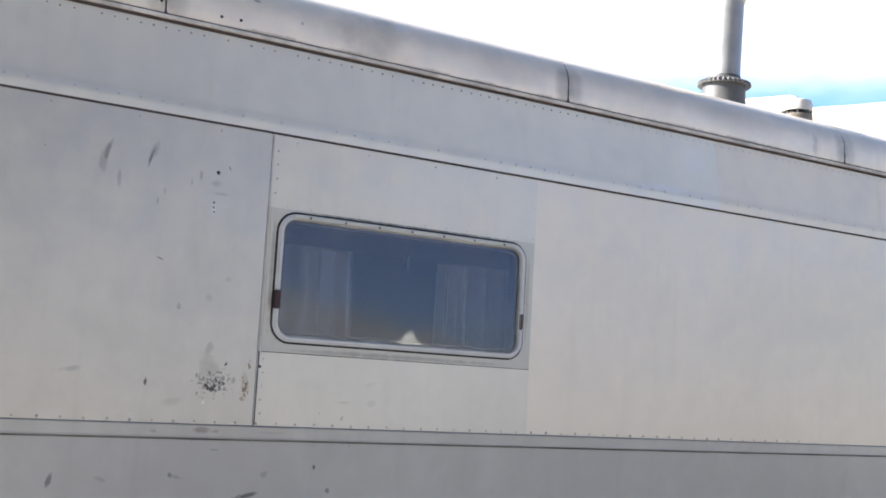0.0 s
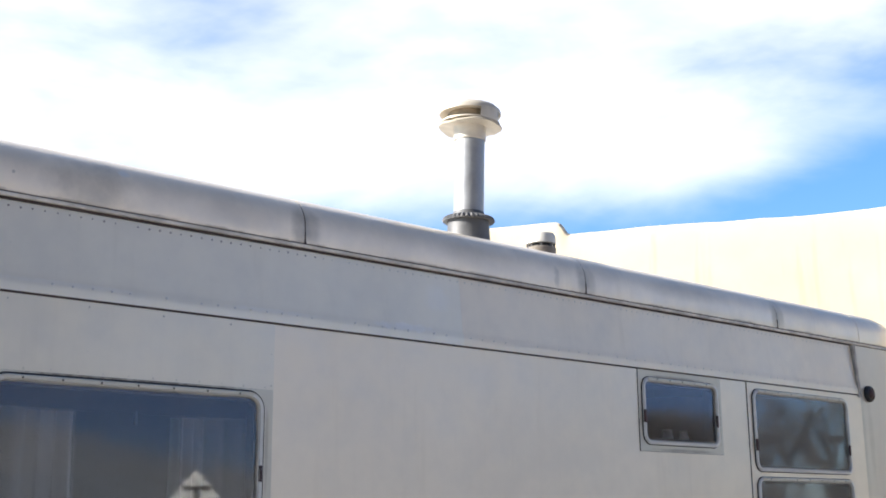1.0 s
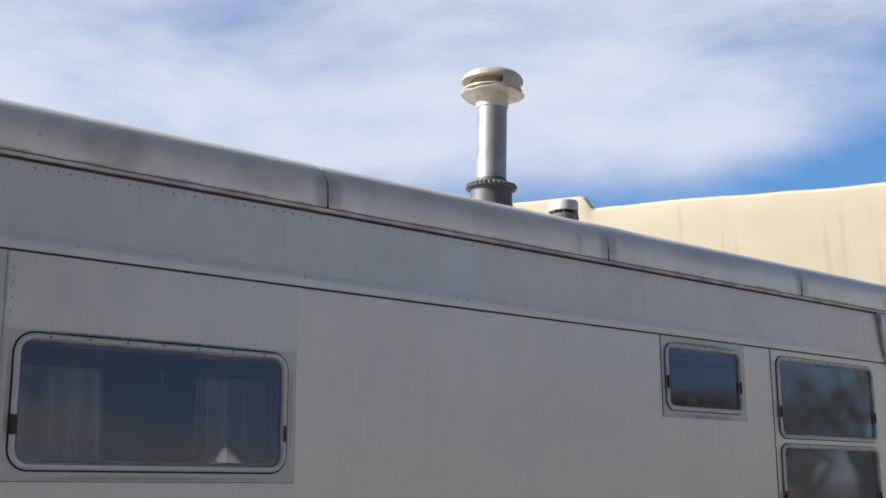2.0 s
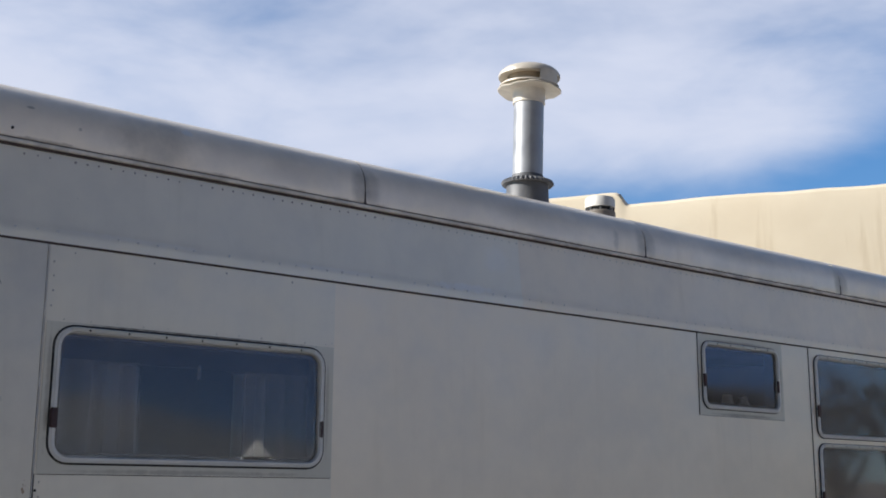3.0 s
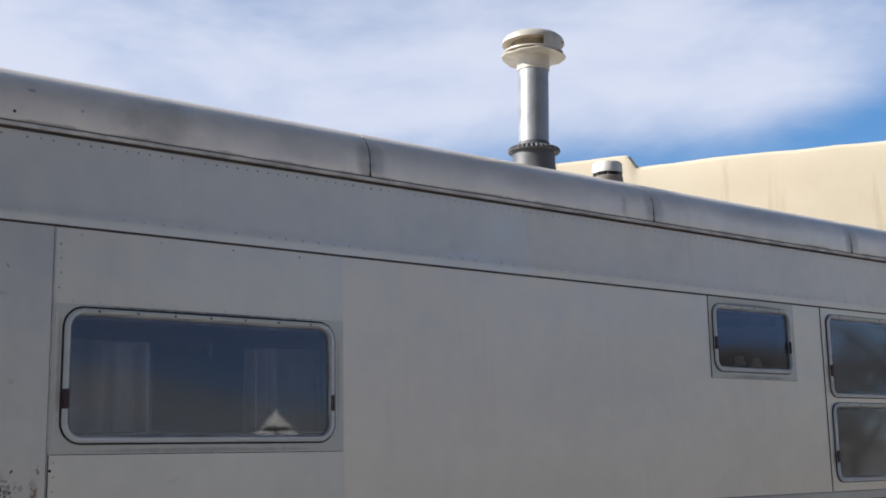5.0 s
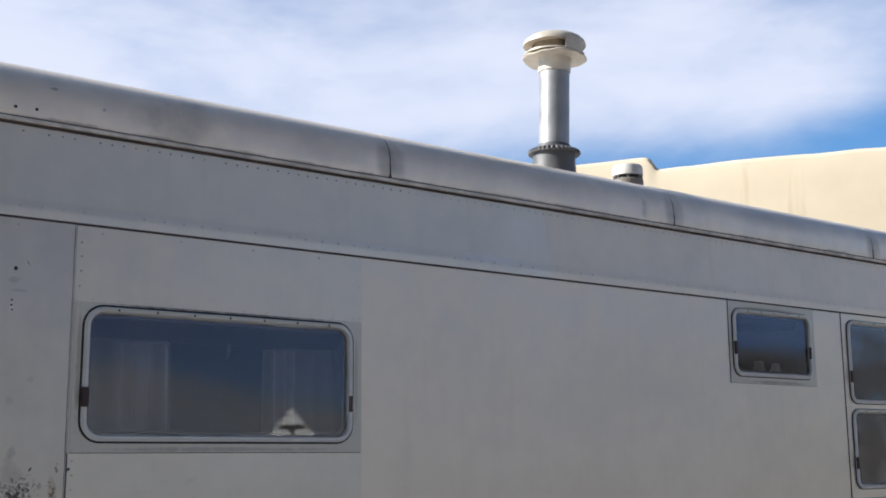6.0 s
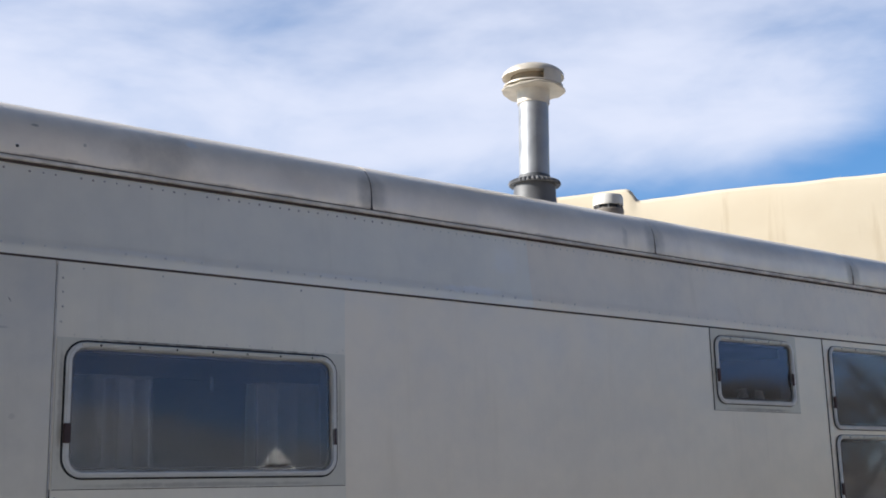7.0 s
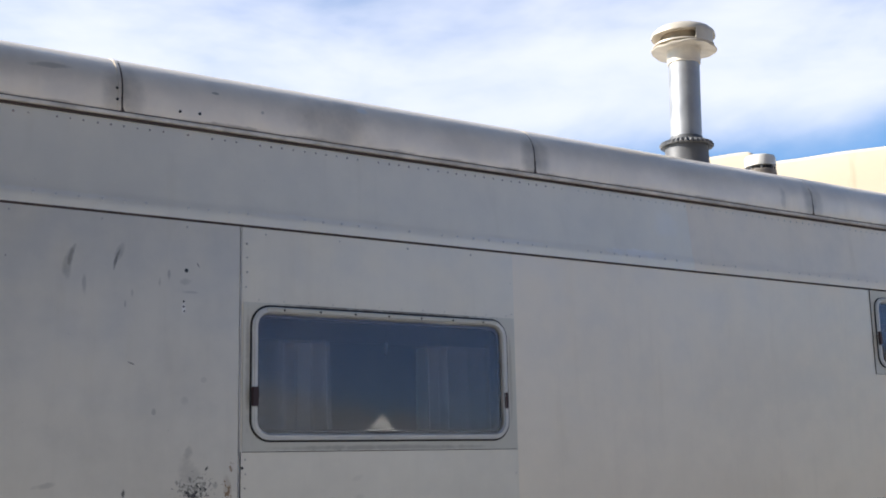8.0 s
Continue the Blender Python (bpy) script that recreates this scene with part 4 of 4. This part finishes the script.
def build_window(hole, radius, screws, latch_z, label, glazing=None):
    x0, x1, z0, z1 = hole
    bm = ring(bmesh.new(), hole, radius, [(0.002, 0.004), (0.002, -0.009), (0.0035, -0.0122), (0.0058, -0.0126), (0.0066, -0.0108), (0.0080, -0.0108), (0.0090, -0.0148), (0.0175, -0.0155), (0.0205, -0.0110), (0.0205, 0.012), (0.006, 0.012)])
    win = part("window", bm, ALU, trailer, label, smooth=True)
    lip = 0.0044 if x1 - x0 > 1.0 else 0.0016
    bm = ring(bmesh.new(), hole, radius, [(-lip, -0.001), (-lip, -0.0052), (0.0005, -0.0074), (0.004, -0.0074), (0.004, -0.001)])
    part("gasket", bm, RUBBER, win, "black rubber gasket", smooth=True)
    bm = ring(bmesh.new(), hole, radius, [(0.0200, -0.004), (0.0245, -0.0045), (0.0255, 0.003), (0.0200, 0.003)])
    part("glazing_bead", bm, RAIL, win)
    bm = bmesh.new()
    pts = outline(x1 - x0 - 0.044, z1 - z0 - 0.044, radius - 0.021)
    front = [bm.verts.new(((x0 + x1) / 2 + x, 0.000, (z0 + z1) / 2 + z)) for x, z in pts]
    rear = [bm.verts.new(((x0 + x1) / 2 + x, 0.004, (z0 + z1) / 2 + z)) for x, z in pts]
    bm.faces.new(front)
    bm.faces.new(rear[::-1])
    for k in range(len(pts)):
        bm.faces.new((front[k], rear[k], rear[(k + 1) % len(pts)], front[(k + 1) % len(pts)]))
    pane = part("pane", bm, glazing or GLASS, win, "slightly dusty window glass")
    pane.visible_shadow = False
    # dark ring added behind the pane to give the frame's shadow along its edge
    bm = ring(bmesh.new(), hole, radius, [(0.0215, 0.008), (0.034, 0.008), (0.036, 0.020), (0.0215, 0.020)])
    part("shadow_ring", bm, WOOD, win, "dark ring for the frame shadow behind the glass", smooth=True)
    # hinge rail along the head, with its screws
    bm = bmesh.new()
    box(bm, x0 + radius * 0.75, x1 - radius * 0.75, -0.0185, -0.0135, z1 - 0.0175, z1 - 0.0055)
    bmesh.ops.bevel(bm, geom=bm.edges[:], offset=0.0018, segments=2, affect='EDGES')
    part("hinge_rail", bm, PATCH, win, "dull hinge rail")
    for k in range(screws):
        bm = bmesh.new()
        screw_head(bm, x0 + 0.11 + (x1 - x0 - 0.22) * k / (screws - 1), -0.0187, z1 - 0.012, 0.0042)
        part("screw", bm, DARK, win)
    big = x1 - x0 > 1.0
    for x, lw, lh, lift in ((x0 + 0.010, 0.0115 if big else 0.010, 0.031, 0.0215), (x1 - (0.013 if big else 0.024), 0.0070, 0.031, 0.0180)):
        bm = bmesh.new()
        box(bm, x - lw, x + lw, -lift, -0.009, latch_z - lh, latch_z + lh)
        bmesh.ops.bevel(bm, geom=bm.edges[:], offset=0.003, segments=2, affect='EDGES')
        part("latch", bm, LATCH, win, "dark red latch plate", smooth=True)
    return win


build_window(BIG, 0.066, 7, 1.862, "long awning window in a rounded bright aluminium frame")
build_window(SMALL, 0.055, 5, 2.180, "small awning window in a rounded bright aluminium frame", FILMED)
build_window(UPPER, 0.055, 7, 2.075, "upper awning window of a stacked pair", DUSTY)
build_window(LOWER, 0.055, 7, 1.628, "lower awning window of a stacked pair", DUSTY)


# rivets: those on the stretch that is passed are single parts on shared meshes, the far end is one joined rest
def rivet_mesh(material, r):
    bm = bmesh.new()
    rows = []
    for rr, d in ((r, 0.002), (r, -0.0008), (r * 0.62, -0.0024)):
        rows.append([bm.verts.new((rr * math.cos(math.pi * k / 4), d, rr * math.sin(math.pi * k / 4))) for k in range(8)])
    for lo, hi in zip(rows, rows[1:]):
        for k in range(8):
            bm.faces.new((lo[k], lo[(k + 1) % 8], hi[(k + 1) % 8], hi[k]))
    bm.faces.new(rows[-1])
    bmesh.ops.recalc_face_normals(bm, faces=bm.faces)
    me = bpy.data.meshes.new("rivet")
    bm.to_mesh(me)
    bm.free()
    me.materials.append(material)
    return me


FAR_RIVETS = []


def rivets(spots, material, r, missing=0.0):
    kinds = [rivet_mesh(material, r * k) for k in (0.85, 1.0, 1.15)]
    for x, y, z in spots:
        if random.random() < missing:
            continue
        at = (x + random.uniform(-0.002, 0.002), y, z + random.uniform(-0.0012, 0.0012))
        if x < -1.0:
            FAR_RIVETS.append(at)
            continue
        ob = new("rivet", random.choice(kinds))
        ob.parent, ob.location = trailer, at
        tagged(ob)


def steps(a, b, d):
    return [a + d * k for k in range(int((b - a) / d) + 1)]


rivets([(x, 0.0235, 2.694) for x in steps(-2.89, 1.3, 0.0417)], RIVET_RUST, 0.0036, 0.06)
rivets([(x, 0.0235, 2.694) for x in steps(1.322, 5.25, 0.0417)], PATCH, 0.0036, 0.1)
rivets([(x, -0.0062, 2.449) for x in steps(-2.857, 2.0, 0.0685)], RIVET_PALE, 0.0042, 0.22)
rivets([(x, -0.0058, 2.449) for x in steps(2.08, 5.25, 0.0685)], PATCH, 0.0030, 0.3)
rivets([(x, -0.0028 if x < 0 else -0.0014, 1.4565) for x in steps(-2.83, 2.6, 0.0692)], RIVET, 0.0040)
rivets([(x, -0.0026 if x < 0 else -0.0014, 2.389) for x in steps(-2.90, 1.05, 0.2714)], RIVET, 0.0034)
rivets([(0.018, -0.0016, z) for z in steps(1.49, 1.68, 0.044)] + [(0.018, -0.0016, z) for z in steps(2.213, 2.39, 0.047)], RIVET, 0.0032)
rivets([(1.076, -0.0016, z) for z in steps(1.49, 2.39, 0.115)], PATCH, 0.0026)
rivets([(x, -0.0016, 2.172) for x in steps(0.06, 1.05, 0.09)], PATCH, 0.0028)
bm = bmesh.new()
for x, y, z in FAR_RIVETS:
    screw_head(bm, x, y, z, 0.0038)
part("far_rivet", bm, RIVET, trailer, kind="stuff")

# empty fixing holes and marker lamp
for x, y, z, r in ((-0.186, -0.0017, 2.250, 0.0085), (-0.193, -0.0017, 2.152, 0.0045), (-0.193, -0.0017, 2.136, 0.0045), (-0.191, -0.0017, 2.122, 0.004), (0.008, -0.0020, 1.640, 0.005), (-0.208, 0.0215, 2.769, 0.0055), (-0.141, 0.0215, 2.771, 0.0055), (-0.412, 0.0215, 2.778, 0.005), (-0.414, 0.0235, 2.815, 0.005)):
    bm = bmesh.new()
    screw_head(bm, x, y + 0.0005, z, r)
    part("fixing_hole", bm, DARK, trailer, "dark empty fixing hole")


def build_marker():
    q, n = plan(5.395)
    at, out = Vector((q.x, q.y, 2.424)), Vector((n.x, n.y, 0))
    turn = out.to_track_quat('Z', 'Y').to_matrix().to_4x4()
    bm = bmesh.new()
    lathe(bm, [(0.050, -0.004), (0.050, 0.012), (0.044, 0.022), (0.034, 0.026), (0.030, 0.018)], (0, 0), 28)
    bmesh.ops.transform(bm, matrix=Matrix.Translation(at) @ turn, verts=bm.verts)
    lamp = part("marker_lamp", bm, DARK, trailer, "round black marker lamp housing", smooth=True)
    bm = bmesh.new()
    lathe(bm, [(0.029, 0.016), (0.027, 0.026), (0.018, 0.033), (0.006, 0.036)], (0, 0), 24)
    bmesh.ops.transform(bm, matrix=Matrix.Translation(at) @ turn, verts=bm.verts)
    part("lens", bm, LATCH, lamp, "dark red lens", smooth=True)


build_marker()


# ---- roof fittings ----
def build_flue(x=2.453, y=0.40):
    flue = thing("flue_pipe", (x, y, 2.98), "galvanised flue pipe with a storm collar and cream rain cap", "flue")
    lean = Matrix.Translation((x, y, 3.1)) @ Matrix.Rotation(radians(1.5), 4, Vector((0.65, 0.76, 0))) @ Matrix.Translation((-x, -y, -3.1))

    def turned(name, profile, material, label="", segs=48, wave=None, dx=0.0):
        bm = lathe(bmesh.new(), profile, (x + dx, y), segs, wave)
        bmesh.ops.transform(bm, matrix=lean, verts=bm.verts)
        return part(name, bm, material, flue, label, smooth=True)

    turned("flashing", [(0.125, 2.962), (0.112, 2.985), (0.104, 3.03), (0.100, 3.108), (0.09, 3.114)], LEAD, "dark grey flashing cone")
    tooth = lambda i, t: ((0.0030 * math.sin(34 * t), 0.0042 * math.sin(34 * t + 0.6)) if i in (2, 3) else (0, 0))
    turned("storm_collar", [(0.098, 3.100), (0.122, 3.097), (0.1255, 3.102), (0.120, 3.113), (0.098, 3.123), (0.080, 3.131), (0.076, 3.146)], LEAD, "dark storm collar with a crimped edge", 180, tooth)
    turned("pipe", [(0.0735, 3.10), (0.0735, 3.555)], GALV, "grey galvanised pipe")
    turned("cap_skirt", [(0.0765, 3.508), (0.0790, 3.511), (0.0800, 3.574), (0.0815, 3.577), (0.105, 3.577), (0.140, 3.576), (0.1535, 3.573), (0.1565, 3.578), (0.150, 3.584), (0.105, 3.586), (0.074, 3.586)], CREAM, "cream collar and flat lower cap disc", 72,
           lambda i, t: ((0.002 * math.sin(5 * t), 0.0045 * math.sin(3 * t + 1) + 0.002 * math.sin(11 * t)) if i in (5, 6, 7, 8) else (0, 0)))
    turned("cap_core", [(0.106, 3.587), (0.108, 3.592), (0.108, 3.652), (0.10, 3.658)], TAN, "tan mesh core")
    turned("cap_lining", [(0.106, 3.6505), (0.144, 3.6485), (0.142, 3.654), (0.106, 3.657)], TAN)
    turned("cap_dome", [(0.146, 3.646), (0.152, 3.643), (0.1525, 3.652), (0.148, 3.664), (0.128, 3.682), (0.095, 3.696), (0.055, 3.704), (0.02, 3.706)], CREAM, "cream domed cap")
    turned("cap_band", [(0.142, 3.596), (0.1465, 3.594), (0.1465, 3.601), (0.142, 3.602)], CREAM, "thin wire band")
    # bent sheet brackets that carry the dome
    for first in (-112, 5, 62):
        bm = bmesh.new()
        rows = []
        for q in range(7):
            t = radians(first + 7.5 * q)
            rows.append([bm.verts.new((x + r * math.cos(t), y + r * math.sin(t), z)) for r, z in ((0.1455, 3.590), (0.1490, 3.592), (0.1500, 3.650), (0.1465, 3.652))])
        for lo, hi in zip(rows, rows[1:]):
            for e in range(4):
                bm.faces.new((lo[e], hi[e], hi[(e + 1) % 4], lo[(e + 1) % 4]))
        bm.faces.new(rows[0])
        bm.faces.new(rows[-1][::-1])
        bmesh.ops.transform(bm, matrix=lean, verts=bm.verts)
        part("cap_bracket", bm, CREAM, flue, smooth=True)


def build_vent(x=2.915, y=0.36):
    vent = thing("roof_vent", (x, y, 2.97), "small white plumbing vent cap over a dark slotted neck", "roof vent")
    c = (x, y)
    bm = bmesh.new()
    lathe(bm, [(0.085, 2.960), (0.080, 2.985), (0.062, 2.992), (0.060, 3.066)], c, 32)
    part("neck", bm, DARK, vent, "dark neck", smooth=True)
    bm = bmesh.new()
    lathe(bm, [(0.062, 2.990), (0.074, 2.992), (0.0765, 3.000), (0.0765, 3.026), (0.072, 3.031), (0.062, 3.031)], c, 32)
    part("lower_ring", bm, VENT_GREY, vent, "grey-brown lower ring", smooth=True)
    for k in range(8):
        t = 2 * math.pi * k / 8
        bm = bmesh.new()
        tube(bm, (x + 0.068 * math.cos(t), y + 0.068 * math.sin(t), 3.02), (x + 0.068 * math.cos(t), y + 0.068 * math.sin(t), 3.06), 0.005, 0.005, 6)
        part("slot_post", bm, LEAD, vent)
    bm = bmesh.new()
    lathe(bm, [(0.070, 3.050), (0.076, 3.050), (0.075, 3.090), (0.070, 3.101), (0.055, 3.106), (0.02, 3.108)], c, 32)
    part("cap", bm, WHITE_CAP, vent, "white plastic cap", smooth=True)


build_flue()
build_vent()


# ---- behind the glass ----
def build_curtain(x0, x1, z0, z1, y, folds, seed, cloth, label):
    rnd = random.Random(seed)
    ph = [rnd.uniform(0, 6.28) for _ in range(3)]
    bm = bmesh.new()
    nx, nz = folds * 10, 8
    rows = []
    for side in (0, 1):
        rows.append([])
        for j in range(nz + 1):
            row = []
            for i in range(nx + 1):
                f, g = i / nx, j / nz
                flare = 1 + 0.06 * (1 - g)
                yy = y + 0.022 * math.sin(2 * math.pi * folds * f + ph[0]) * (1.15 - 0.3 * g) + 0.005 * math.sin(5 * f * folds + ph[1] + 2 * g)
                row.append(bm.verts.new((x0 + (x1 - x0) * f * flare, yy + 0.0012 * side, z0 + (z1 - z0) * g)))
            rows[-1].append(row)
    for side in rows:
        for lo, hi in zip(side, side[1:]):
            for i in range(nx):
                bm.faces.new((lo[i], lo[i + 1], hi[i + 1], hi[i]))
    tagged(part("curtain", bm, cloth, None, smooth=True), label, "curtain", "curtains of the long window")


SHEER, GATHERED = "sheer beige curtain hanging flat behind the window", "sheer white gathered curtain behind the window"
build_curtain(0.040, 0.400, 1.55, 2.066, 0.135, 4, 1, CURTAIN_FLAT, SHEER)
build_curtain(0.250, 0.420, 1.55, 2.062, 0.195, 3, 3, CURTAIN, GATHERED)
build_curtain(0.790, 1.05, 1.55, 2.066, 0.135, 3, 2, CURTAIN_FLAT, SHEER)
build_curtain(0.795, 0.925, 1.55, 2.062, 0.195, 3, 4, CURTAIN, GATHERED)
bm = bmesh.new()
tube(bm, (-0.02, 0.165, 2.066), (1.10, 0.165, 2.066), 0.0025, 0.0025, 8)
tagged(part("curtain_rod", bm, WOOD, None, smooth=True), "thin dark rod carrying the white curtains", "curtain rod")


def build_pull(x=0.60, y=0.11, z=2.100):
    """A small pale tassel that hangs from the head of the window inside."""
    pull = thing("blind_pull", (x, y, z), "small pale cord pull hanging inside the window", "cord pull")
    bm = bmesh.new()
    tube(bm, (x, y, z - 0.03), (x, y, z + 0.06), 0.0008, 0.0008, 6)
    part("cord", bm, WOOD, pull)
    bm = bmesh.new()
    lathe(bm, [(0.002, z - 0.028), (0.006, z - 0.034), (0.008, z - 0.060), (0.006, z - 0.078), (0.002, z - 0.080)], (x, y), 14)
    part("tassel", bm, CURTAIN_TAPE, pull, smooth=True)


build_pull()

# small things on inner ledges behind the glass
for x0, x1, z in ((3.22, 3.82, 2.052),):
    bm = bmesh.new()
    box(bm, x0, x1, 0.0765, 0.190, z - 0.020, z)
    bmesh.ops.bevel(bm, geom=bm.edges[:], offset=0.004, segments=2, affect='EDGES')
    part("inner_ledge", bm, LEDGE, trailer, "pale ledge behind the window")


def build_jar(x, y, z, r, h):
    jar = thing("jar", (x, y, z), "small pale jar on the ledge behind the window", "jar", "jars on the ledge")
    bm = bmesh.new()
    lathe(bm, [(r * 0.3, z), (r * 0.85, z), (r, z + h * 0.12), (r, z + h * 0.62), (r * 0.72, z + h * 0.76), (r * 0.70, z + h * 0.80), (r * 0.2, z + h * 0.80)], (x, y), 24)
    part("body", bm, POT, jar, smooth=True)
    bm = bmesh.new()
    lathe(bm, [(r * 0.2, z + h * 0.801), (r * 0.78, z + h * 0.801), (r * 0.80, z + h * 0.94), (r * 0.68, z + h), (r * 0.2, z + h)], (x, y), 24)
    part("lid", bm, POT, jar, smooth=True)


build_jar(3.565, 0.125, 2.052, 0.030, 0.085)
build_jar(3.700, 0.125, 2.052, 0.026, 0.080)


# ---- what stands across the yard, seen in the panes ----
def build_tent(x=13.22, y=-21.4):
    tent = thing("wall_tent", (x, y, 0), "white canvas wall tent with a dark gable bar and front pole", "tent")
    way = Vector((-x, -y - 0.2, 0)).normalized()
    side = Vector((-way.y, way.x, 0))

    def solid(points, depth, thick):
        bm = bmesh.new()
        vs = []
        for d in (0, -depth):
            vs.append([bm.verts.new(Vector((x, y, 0)) + side * a + Vector((0, 0, h)) + way * (d + thick)) for a, h in points])
        n = len(points)
        for k in range(n):
            bm.faces.new((vs[0][k], vs[0][(k + 1) % n], vs[1][(k + 1) % n], vs[1][k]))
        bm.faces.new(vs[0])
        bm.faces.new(vs[1][::-1])
        return bm

    part("body", solid([(-1.75, 0), (-1.75, 0.85), (0, 2.90), (1.75, 0.85), (1.75, 0)], 4.5, 0.0), CANVAS, tent)
    part("gable_bar", solid([(-0.30, 2.43), (-0.28, 2.50), (0.28, 2.50), (0.30, 2.43)], 0.05, 0.06), BARK, tent, "dark gable bar")
    part("door_flap", solid([(-0.5, 0.0), (-0.5, 1.85), (0.5, 1.85), (0.5, 0.0)], 0.04, 0.03), CHASSIS, tent, "dark open doorway")
    bm = bmesh.new()
    p = Vector((x, y, 0)) + way * 0.10
    tube(bm, p + Vector((0, 0, -0.05)), p + Vector((0, 0, 2.45)), 0.04, 0.04, 8)
    part("pole", bm, BARK, tent)


def build_shrub(x, y, height, seed):
    rnd = random.Random(seed)
    shrub = thing("shrub", (x, y, 0), "dry brown shrub of dense twigs on the yard", "shrub", "shrubs across the yard")
    stems, tips = bmesh.new(), []
    for _ in range(26):
        d = Vector((rnd.gauss(0, 0.45), rnd.gauss(0, 0.45), 1)).normalized()
        p, r = Vector((x + rnd.gauss(0, 0.15), y + rnd.gauss(0, 0.15), -0.05)), 0.022
        for k in range(4):
            q = p + d * height * rnd.uniform(0.2, 0.3)
            tube(stems, p, q, r, r * 0.7, 5)
            p, r = q, r * 0.7
            d = (d + Vector((rnd.gauss(0, 0.3), rnd.gauss(0, 0.3), rnd.gauss(0, 0.15)))).normalized()
            tips.append(q)
    part("stem", stems, BARK, shrub)
    bm = bmesh.new()
    for q in tips:
        for _ in range(16):
            c = q + Vector((rnd.gauss(0, 0.2), rnd.gauss(0, 0.2), rnd.gauss(0, 0.16)))
            u = Vector((rnd.uniform(-1, 1), rnd.uniform(-1, 1), rnd.uniform(-1, 1))).normalized() * rnd.uniform(0.04, 0.09)
            w = u.orthogonal().normalized() * rnd.uniform(0.02, 0.05)
            bm.faces.new([bm.verts.new(c + k) for k in (u, w, -u, -w)])
    part("foliage", bm, TWIG, shrub, kind="stuff")


def build_tree(x, y, height, seed, leaves):
    rnd = random.Random(seed)
    tree = thing("tree", (x, y, 0), "half-bare tree with dusty thinning leaves on the dry yard" if leaves else "bare tree with dark spreading limbs on the dry yard", "tree", "trees across the yard")
    wood, tips = bmesh.new(), []

    def grow(p, d, length, r, depth):
        q = p + d * length
        tube(wood, p, q, r, r * 0.68, 7 if depth < 2 else 4)
        if depth >= 4:
            tips.append(q)
            return
        for _ in range(rnd.choice((2, 3, 3)) if depth else 4):
            turn = Vector((rnd.uniform(-1, 1), rnd.uniform(-1, 1), rnd.uniform(-0.15, 0.7)))
            grow(q, (d * 0.75 + turn * 0.62).normalized(), length * rnd.uniform(0.62, 0.82), r * 0.6, depth + 1)
        if depth > 1:
            tips.append(q)

    grow(Vector((x, y, -0.05)), Vector((rnd.uniform(-0.1, 0.1), rnd.uniform(-0.1, 0.1), 1)).normalized(), height * 0.28, height * 0.03, 0)
    part("trunk", wood, BARK, tree, "grey bark trunk and limbs", smooth=True)
    if not leaves:
        return
    bm = bmesh.new()
    for q in tips:
        for _ in range(leaves):
            c = q + Vector((rnd.gauss(0, 0.22), rnd.gauss(0, 0.22), rnd.gauss(0, 0.2)))
            u = Vector((rnd.uniform(-1, 1), rnd.uniform(-1, 1), rnd.uniform(-1, 1))).normalized() * rnd.uniform(0.04, 0.09)
            w = u.orthogonal().normalized() * rnd.uniform(0.025, 0.05)
            bm.faces.new([bm.verts.new(c + k) for k in (u, w, -u, -w)])
    part("crown", bm, LEAF, tree, kind="stuff")


build_tent()
for sx, sy, sh, ss in ((15.2, -8.6, 2.3, 24), (16.8, -9.8, 2.2, 27)):
    build_shrub(sx, sy, sh, ss)
for tx, ty, th, ts in ((35.5, -29.5, 5.6, 1), (38.5, -29.0, 6.4, 2), (41.0, -27.5, 6.0, 3), (37.0, -25.5, 6.2, 4), (40.5, -24.5, 5.6, 5), (33.5, -31.0, 5.2, 6), (42.5, -30.5, 6.6, 7), (36.0, -33.5, 5.8, 9), (20.5, -9.2, 6.2, 8), (22.5, -11.8, 5.6, 11), (19.0, -8.0, 5.4, 12)):
    build_tree(tx, ty, th * 1.20 if tx > 30 else th * 0.92, ts, 20 if tx > 30 else 0)
